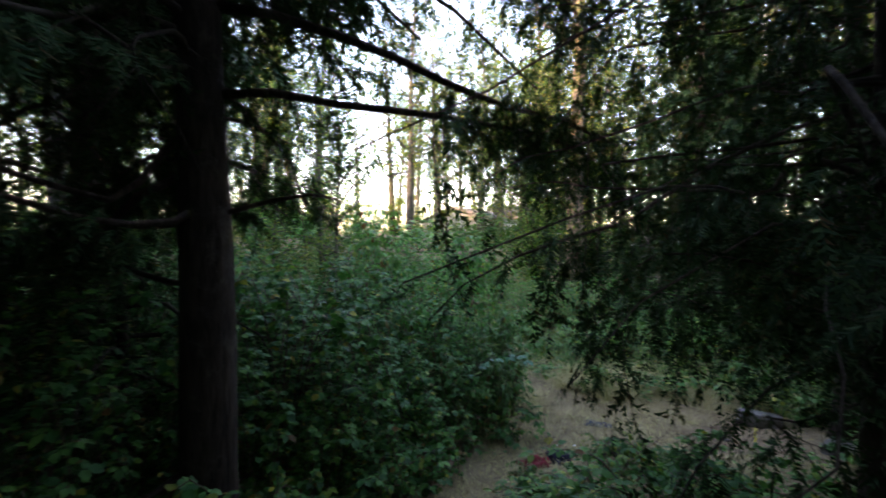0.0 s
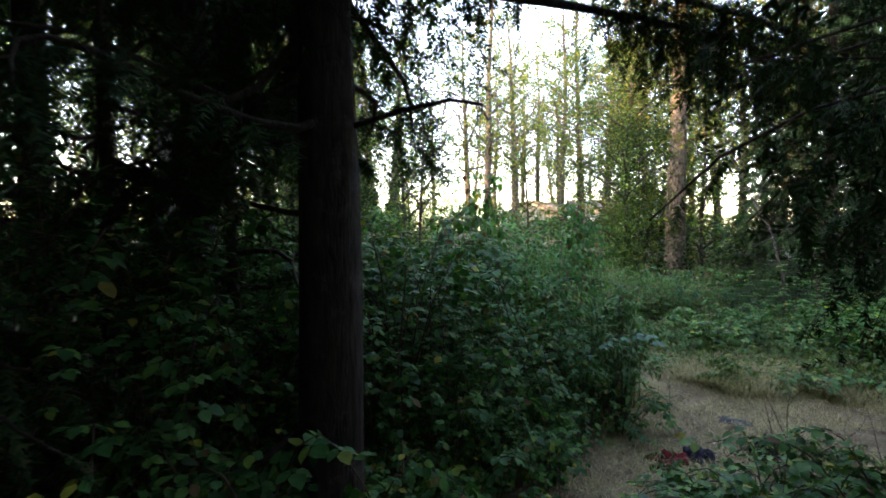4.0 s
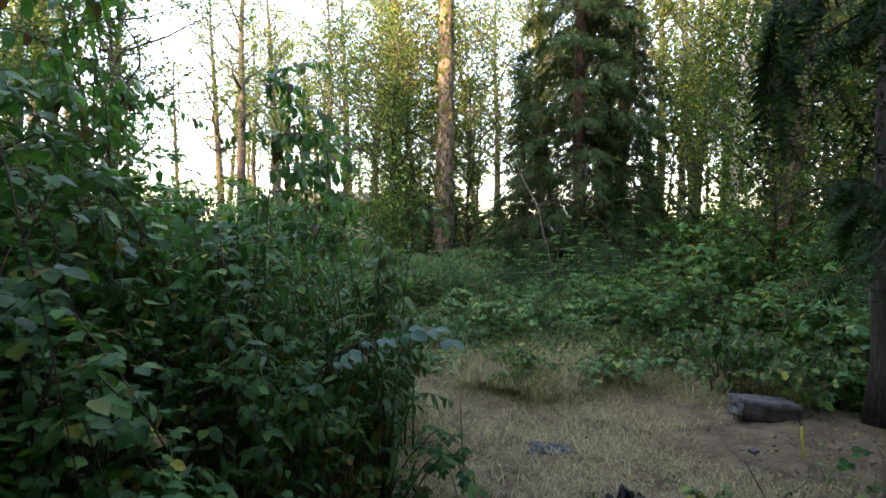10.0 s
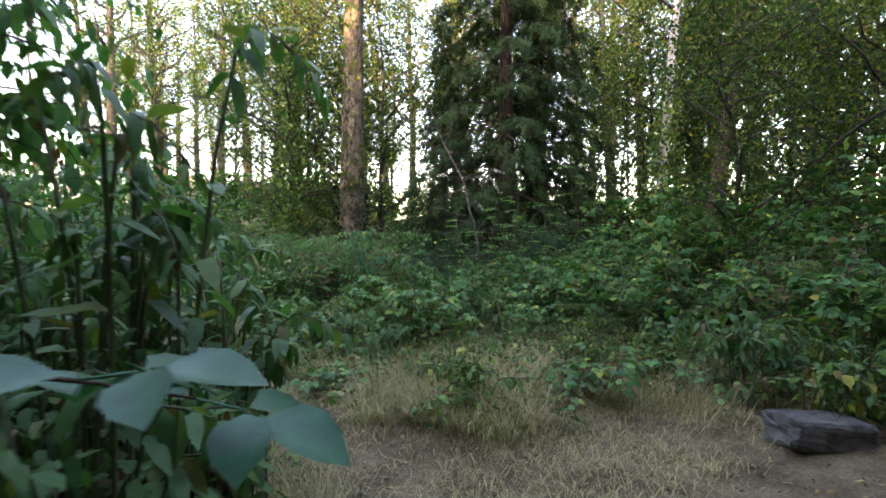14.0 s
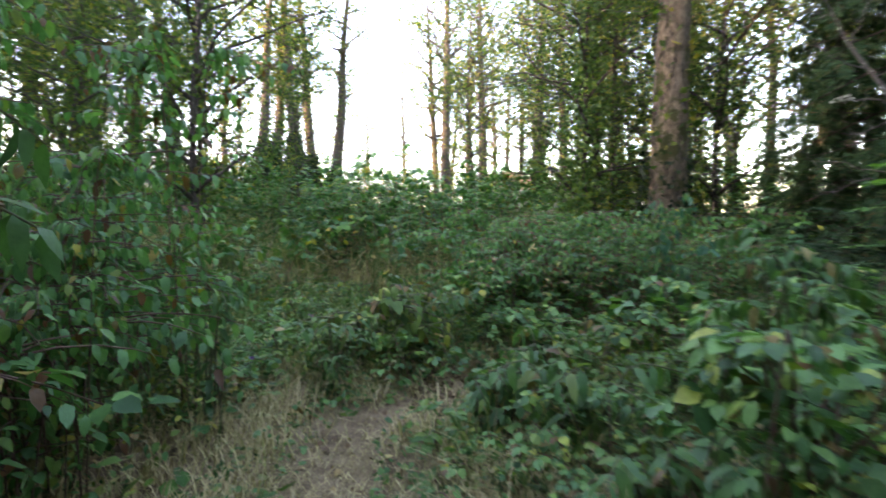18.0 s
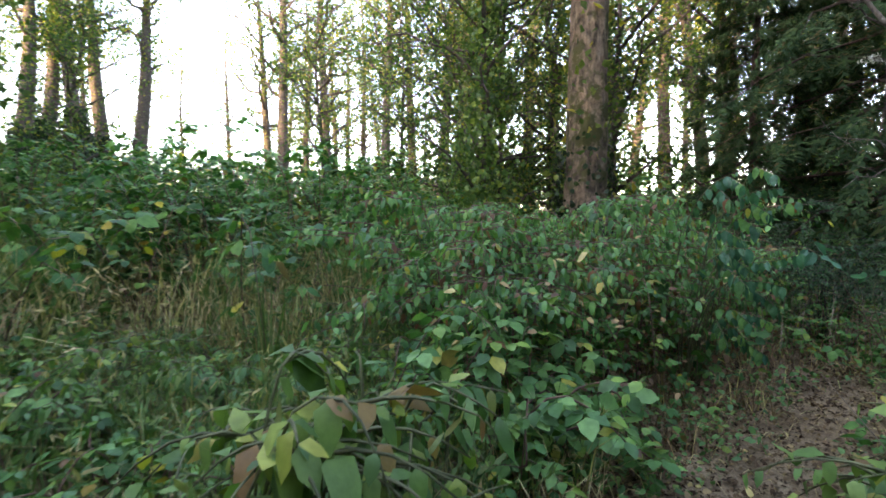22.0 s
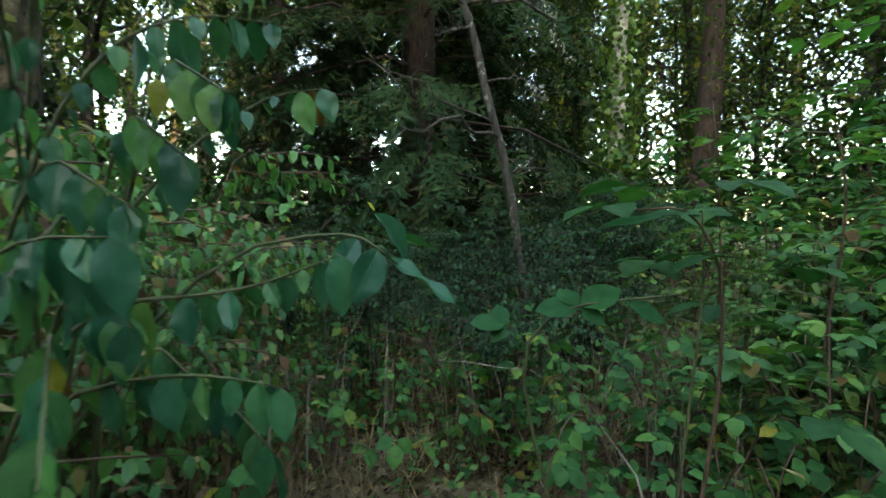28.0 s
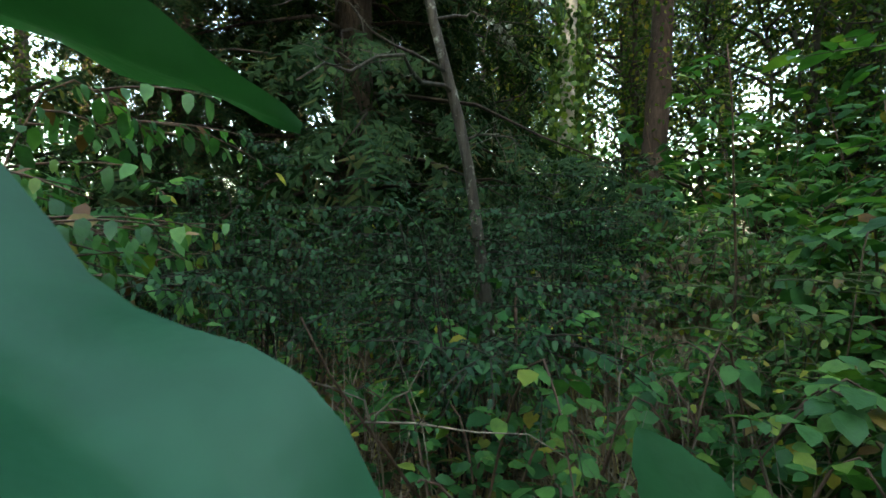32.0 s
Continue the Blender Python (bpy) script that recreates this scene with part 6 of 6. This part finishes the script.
# ---- twigs and leaves that hang over the end of the way ----
def veined(length, width, rows, fold, droop, ripple, seed, teeth=0.03, cols=4):
    """A leaf blade with a rippled, finely toothed edge, pleated between its side veins. Gives its midrib too."""
    g = np.random.default_rng(seed)
    s = np.linspace(0, 1, rows + 1)[:, None]
    u = np.linspace(-1, 1, 2 * cols + 1)[None, :]
    peak = 0.42
    w = np.where(s < peak, np.sin(0.5 * np.pi * np.minimum(s / peak, 1)) ** 0.75, np.abs(np.cos(0.5 * np.pi * np.maximum(s - peak, 0) / (1 - peak))) ** 0.85)
    w = 0.5 * width * (w + 0.012)
    saw = (s * rows / 2) % 1.0
    X = u * w * (1 + teeth * (saw - 0.4) * np.abs(u) ** 4 + 0.03 * np.sin(6 * s + g.uniform(0, 6)))
    Y = length * (s + 0.02 * teeth * np.abs(u) * np.sin(9 * s)) + 0 * u
    wave = np.sin(s * g.uniform(11, 16) + np.sign(u) * 1.3 + g.uniform(0, 6))
    Z = -droop * length * s ** 2 + fold * np.abs(X) + ripple * length * wave * np.abs(u) ** 1.5
    Z = Z + 0.012 * width * np.sin(2 * np.pi * (7 * s - 1.6 * np.abs(u))) * np.abs(u) * (1.15 - np.abs(u))
    n = 2 * cols + 1
    i = (np.arange(rows)[:, None] * n + np.arange(n - 1)).ravel()
    v = np.stack([X, Y, Z], -1)
    return v.reshape(-1, 3), np.stack([i, i + 1, i + n + 1, i + n], -1), v[:, cols]


def one_leaf(parent, base, tip, up, width, seed, material, fold=0.25, droop=0.12, ripple=0.02, rib=False, teeth=0.03):
    base, tip = np.array(base, float), np.array(tip, float)
    ln = float(np.linalg.norm(tip - base))
    v, q, mid = veined(ln, width * ln, 18, fold, droop, ripple, seed, teeth)
    f = frames_from((tip - base)[None], np.array([up], float))[0]
    leaf = part("leaf", mesh_of("leaf", v @ f.T + base, [q], material), parent)
    if rib:
        h = Heap()
        h.tube(mid @ f.T + base + f[:, 2] * 0.0006, np.linspace(0.0006, 0.0002, len(mid)), 5)
        part("midrib", h.mesh("midrib", M_rib), leaf, "pale green midrib")
    return leaf


def cane(parent, pts, r0, r1, material, n=14):
    pts = np.array(pts, float)
    s = np.linspace(0, 1, len(pts))
    u = np.linspace(0, 1, n)
    p = np.stack([np.interp(u, s, pts[:, k]) for k in range(3)], 1)
    p[1:-1] = 0.25 * p[:-2] + 0.5 * p[1:-1] + 0.25 * p[2:]
    h = Heap()
    h.tube(p, np.linspace(r0, r1, n), 6)
    part("cane", h.mesh("cane", material), parent)
    return p


end_shrub = tagged(new("leafy_shrub"), "green shrub with oval leaves hanging over the trodden way", "shrub")
ROOT = (3.82, 14.62, -0.02)
rows = ([ROOT, (3.9, 14.55, 0.7), (4.02, 14.45, 0.97), (4.1, 14.29, 0.98), (4.18, 14.19, 1.0), (4.26, 14.1, 1.05)],
        [ROOT, (3.86, 14.52, 0.5), (3.94, 14.41, 0.84), (4.06, 14.27, 0.87), (4.13, 14.2, 0.86), (4.18, 14.15, 0.84)],
        [ROOT, (3.9, 14.56, 0.9), (3.98, 14.5, 1.25), (4.05, 14.42, 1.4), (4.14, 14.33, 1.46), (4.26, 14.28, 1.47)],
        [ROOT, (3.95, 14.6, 0.8), (4.15, 14.5, 1.2), (4.3, 14.36, 1.36), (4.38, 14.28, 1.38)],
        [ROOT, (3.85, 14.5, 0.4), (3.92, 14.36, 0.62), (4.02, 14.22, 0.66), (4.1, 14.15, 0.62)],
        [ROOT, (3.7, 14.55, 0.9), (3.72, 14.42, 1.3), (3.8, 14.3, 1.5), (3.9, 14.2, 1.56)],
        [ROOT, (3.74, 14.5, 0.6), (3.78, 14.36, 0.95), (3.88, 14.24, 1.08), (3.95, 14.16, 1.08)])
for k, pts in enumerate(rows):
    p = cane(end_shrub, pts, 0.006, 0.0015, M_stem)
    for j, s in enumerate(np.linspace(0.42, 1.0, 13)):
        q, tan = along(p, np.array([s]))
        d = tan[0] / np.linalg.norm(tan[0])
        sd = np.array([-d[1], d[0], 0]) * (1 if j % 2 else -1)
        hang = rng.uniform(0.6, 1.4)
        tip = q[0] + (0.35 * sd + 0.25 * d + np.array([0, 0, -hang])) * rng.uniform(0.05, 0.082) + rng.normal(0, 0.008, 3)
        one_leaf(end_shrub, q[0], tip, sd * 0.6 + np.array([0, 0, 0.4]) + rng.normal(0, 0.25, 3), rng.uniform(0.48, 0.6), 10 * k + j, M_big_leaf if rng.uniform() < 0.85 else M_dogwood_one)
ahead, aside = np.array([0.814, 0.581, 0]), np.array([-0.581, 0.814, 0])
stand = np.array([3.713, 13.5, 0.0])
for k in range(15):
    foot = stand + ahead * rng.uniform(0.7, 1.3) + aside * rng.uniform(0.75, 1.05) - (0, 0, 0.03)
    end = stand + ahead * rng.uniform(0.35, 1.0) + aside * rng.uniform(0.3, 0.5) + (0, 0, 0.35 + 1.2 * k / 14)
    crest = 0.35 * foot + 0.65 * end + (0, 0, 0.35 * foot[2] + 0.12)
    crest[2] = end[2] + 0.1
    p = cane(end_shrub, [foot, 0.8 * foot + 0.2 * end + (0, 0, 0.45 * end[2]), crest, 0.4 * crest + 0.6 * end, end], 0.005, 0.0015, M_stem)
    for j, s in enumerate(np.linspace(0.35, 1.0, 16)):
        q, tan = along(p, np.array([s]))
        d = tan[0] / np.linalg.norm(tan[0])
        sd = np.array([-d[1], d[0], 0]) * (1 if j % 2 else -1)
        tip = q[0] + (0.3 * sd + 0.2 * d + np.array([0, 0, -1.0])) * rng.uniform(0.05, 0.09) + rng.normal(0, 0.008, 3)
        one_leaf(end_shrub, q[0], tip, sd * 0.7 - aside * 0.5 + np.array([0, 0, 0.5]) + rng.normal(0, 0.2, 3), rng.uniform(0.46, 0.58), 400 + 20 * k + j, M_big_leaf if rng.uniform() < 0.5 else M_dogwood_one)
tw = cane(end_shrub, [ROOT, (3.95, 14.5, 0.7), (4.16, 14.3, 1.06), (4.31, 14.13, 1.09), (4.335, 14.085, 1.06), (4.36, 14.06, 1.03)], 0.005, 0.0016, M_stem)
one_leaf(end_shrub, (4.344, 14.092, 1.052), (4.415, 13.944, 0.947), (0.12, -0.5, 0.8), 0.27, 91, M_big_leaf, 0.3, 0.02, 0.03)
one_leaf(end_shrub, (4.325, 14.075, 1.055), (4.255, 14.06, 0.975), (-0.4, -0.85, -0.1), 0.58, 92, M_big_leaf, 0.25, 0.1, rib=True)
one_leaf(end_shrub, (4.345, 14.1, 1.12), (4.385, 14.05, 1.035), (-0.1, -0.7, 0.3), 0.4, 93, M_big_leaf, 0.9, 0.15)
one_leaf(end_shrub, (4.39, 14.13, 1.085), (4.475, 14.055, 1.06), (0.5, 0.1, 0.9), 0.32, 94, M_big_leaf, 0.4, 0.1)
one_leaf(end_shrub, (4.31, 14.11, 1.075), (4.25, 14.1, 1.02), (-0.2, -0.8, 0.4), 0.55, 95, M_big_leaf)
one_leaf(end_shrub, (4.33, 14.09, 1.06), (4.31, 14.06, 0.985), (-0.4, -0.8, 0.1), 0.5, 96, M_big_leaf)

end_bramble = tagged(new("bramble_bush"), "thorny bramble with large flat leaves reaching over the way", "bramble")
RB = (4.72, 13.74, -0.02)
cane(end_bramble, [RB, (4.6, 13.86, 0.5), (4.53, 13.92, 0.86), (4.575, 13.845, 0.945), (4.63, 13.76, 0.96), (4.72, 13.66, 0.97)], 0.0045, 0.0018, M_stem)
for base, tip, up in (((4.585, 13.835, 0.955), (4.635, 13.775, 0.99), (-0.4, -0.4, 0.8)), ((4.585, 13.835, 0.952), (4.59, 13.79, 0.925), (-0.5, -0.5, 0.7)),
                      ((4.58, 13.84, 0.953), (4.535, 13.905, 0.95), (-0.4, -0.4, 0.8)), ((4.58, 13.84, 0.955), (4.6, 13.885, 0.985), (-0.5, -0.4, 0.7)),
                      ((4.63, 13.76, 0.96), (4.66, 13.7, 0.93), (-0.4, -0.3, 0.8)),
                      ((4.515, 13.93, 0.915), (4.465, 13.975, 0.922), (-0.4, -0.3, 0.8)), ((4.515, 13.93, 0.915), (4.485, 13.94, 0.885), (-0.5, -0.4, 0.7)), ((4.515, 13.93, 0.915), (4.53, 13.955, 0.95), (-0.5, -0.4, 0.7)),
                      ((4.8, 13.64, 1.13), (4.63, 13.82, 1.105), (-0.1, -0.1, 1.0))):
    if 4.55 < base[0] < 4.7:
        base, tip = np.add(base, (0.014, -0.021, -0.006)), np.add(tip, (0.014, -0.021, -0.006))
    one_leaf(end_bramble, base, tip, up, 0.72 if base[2] < 1.1 else 0.28, int(base[0] * 1000 + tip[1] * 777), M_shaded_leaf, 0.15, 0.08, 0.012, teeth=0.12)
cane(end_bramble, [RB, (4.8, 13.68, 0.5), (4.84, 13.64, 0.95), (4.8, 13.64, 1.13)], 0.0045, 0.0018, M_stem)

v, q, _ = veined(0.1, 0.072, 14, 0.18, 0.16, 0.012, 5, 0.14, 3)
fv, fq, ft = compound((v, q, np.zeros((0, 3), int)), 3, 0.06)
FLAT_LEAF = mesh_of("leaf", fv, [fq, ft], M_flat)
p = cane(end_bramble, [RB, (4.86, 13.62, 0.6), (4.86, 13.6, 1.0), (4.8, 13.66, 1.14), (4.68, 13.74, 1.13)], 0.005, 0.002, M_cane)
for k, (x, y, z, turn) in enumerate(((4.68, 13.74, 1.14, 60), (4.76, 13.68, 1.17, 10), (4.84, 13.6, 1.12, -60), (4.9, 13.64, 1.2, 150), (4.74, 13.56, 1.04, -20), (5.0, 13.68, 1.15, 100), (4.95, 13.52, 1.02, 200),
                                      (5.05, 13.58, 0.92, 20), (4.82, 13.5, 0.9, -80), (4.92, 13.74, 1.03, 80), (4.78, 13.48, 0.78, 140), (4.98, 13.62, 0.72, -40))):
    ob = part("leaf", FLAT_LEAF, end_bramble)
    ob.matrix_basis = pose(x, y, z, rng.uniform(-14, 8), rng.uniform(-14, 14), turn) @ Matrix.Scale(rng.uniform(0.8, 1.1), 4)
OVER = Matrix.Translation((6.2, 14.85, 0)) @ Matrix.Rotation(radians(-6), 4, "Z") @ Matrix.Translation((-6.2, -14.85, 0))
end_shrub.matrix_basis = OVER
end_bramble.matrix_basis = OVER

ARCH_LEAF = [mesh_of("leaf", v, [f for f in (q, t) if len(f)], M_big_leaf) for v, q, t in BRAMBLE_HI]

# a bramble cane arching out of the weeds at the open patch
arching = tagged(new("bramble_bush"), "bramble cane with large green leaves arching over the way", "bramble")
p = cane(arching, [(0.0, 7.0, float(height(0.0, 7.0)) - 0.03), (0.15, 6.85, 0.8), (0.35, 6.7, 1.28), (0.6, 6.62, 1.42), (0.82, 6.68, 1.43), (0.98, 6.76, 1.35)], 0.006, 0.002, M_cane, 18)
for j, s in enumerate(np.linspace(0.35, 1.0, 11)):
    q, tan = along(p, np.array([s]))
    d = tan[0] / np.linalg.norm(tan[0])
    sd = np.array([-d[1], d[0], 0.0]) * (1 if j % 2 else -1)
    tip = 0.7 * sd + 0.5 * d + rng.normal(0, 0.15, 3)
    tip[2] = rng.uniform(-0.3, 0.1)
    f = frames_from(tip[None], np.array([[0, 0, 1.0]]) + rng.normal(0, 0.2, (1, 3)))[0] * rng.uniform(0.95, 1.35)
    ob = part("leaf", ARCH_LEAF[j % 2], arching)
    ob.matrix_basis = Matrix([[*f[r], q[0][r]] for r in range(3)] + [[0, 0, 0, 1]])


# ---- bright saplings at the hollow ----
def sapling(x, y, tall, lean, seed):
    """A thin stem with level side twigs of paired leaves."""
    root = tagged(new("sapling"), "thin sapling with level twigs of bright green leaves", "sapling", "saplings in the brush")
    h = Heap()
    p = bent((0, 0, -0.03), (lean[0], lean[1], tall), 10, 0.05)
    h.tube(p, np.linspace(0.009, 0.003, 10), 6)
    part("stem", h.mesh("stem", M_cane), root)
    n = 13 if tall > 1 else 6
    for k in range(n):
        q, _ = along(p, np.array([0.3 + 0.68 * k / (n - 1)]))
        a = 2.4 * k + seed
        ln = rng.uniform(0.22, 0.42) * min(1.0, 0.35 + 0.45 * tall)
        d = np.array([math.cos(a), math.sin(a), 0.15])
        w = q[0] + np.outer(np.linspace(0, 1, 6) * ln, d) - np.outer(np.linspace(0, 1, 6) ** 2 * 0.06, [0, 0, 1])
        h = Heap()
        h.tube(w, np.linspace(0.0035, 0.0012, 6), 4)
        twig = part("twig", h.mesh("twig", M_stem), root)
        s = np.repeat(np.linspace(0.25, 1.0, 5), 2)
        at, _ = along(w, s)
        sd = np.array([-d[1], d[0], 0]) * np.where(np.arange(10) % 2, 1, -1)[:, None]
        h = Heap()
        h.stamp(OVATE_HI, frames_from(sd + 0.6 * d + rng.normal(0, 0.2, (10, 3)), np.array([0, 0, 1.0]) + rng.normal(0, 0.22, (10, 3))), at, rng.uniform(0.7, 1.15, 10))
        tagged(part("foliage", h.mesh("foliage", M_sapling), twig), kind="stuff")
    root.matrix_basis = pose(x, y, float(height(x, y)))


for x, y, tall, lean in ((5.05, 13.15, 1.75, (0.1, 0.05)), (5.5, 12.75, 2.1, (0.1, -0.1)), (5.9, 13.3, 1.5, (-0.1, 0.1)), (6.4, 13.0, 2.3, (0.0, 0.1)), (6.9, 13.7, 1.8, (-0.1, 0.1)), (7.4, 12.6, 2.6, (0.1, 0.2)), (6.2, 12.2, 2.0, (0.1, 0.0)),
                         (1.95, 11.5, 0.4, (0.08, -0.05)), (3.2, 11.6, 0.45, (-0.05, -0.08)), (4.1, 10.5, 0.42, (0.1, -0.05)), (3.85, 10.35, 0.35, (0, -0.1)), (2.85, 12.5, 0.75, (0.05, -0.05)), (2.1, 13.65, 0.42, (0.06, 0.0)), (2.7, 13.95, 0.4, (0.0, -0.05)), (5.0, 12.2, 0.5, (0.0, -0.1)), (1.3, 13.4, 0.45, (0.1, -0.1)), (0.5, 12.6, 0.5, (0.1, 0.0))):
    sapling(x, y, tall, lean, 5 * x)
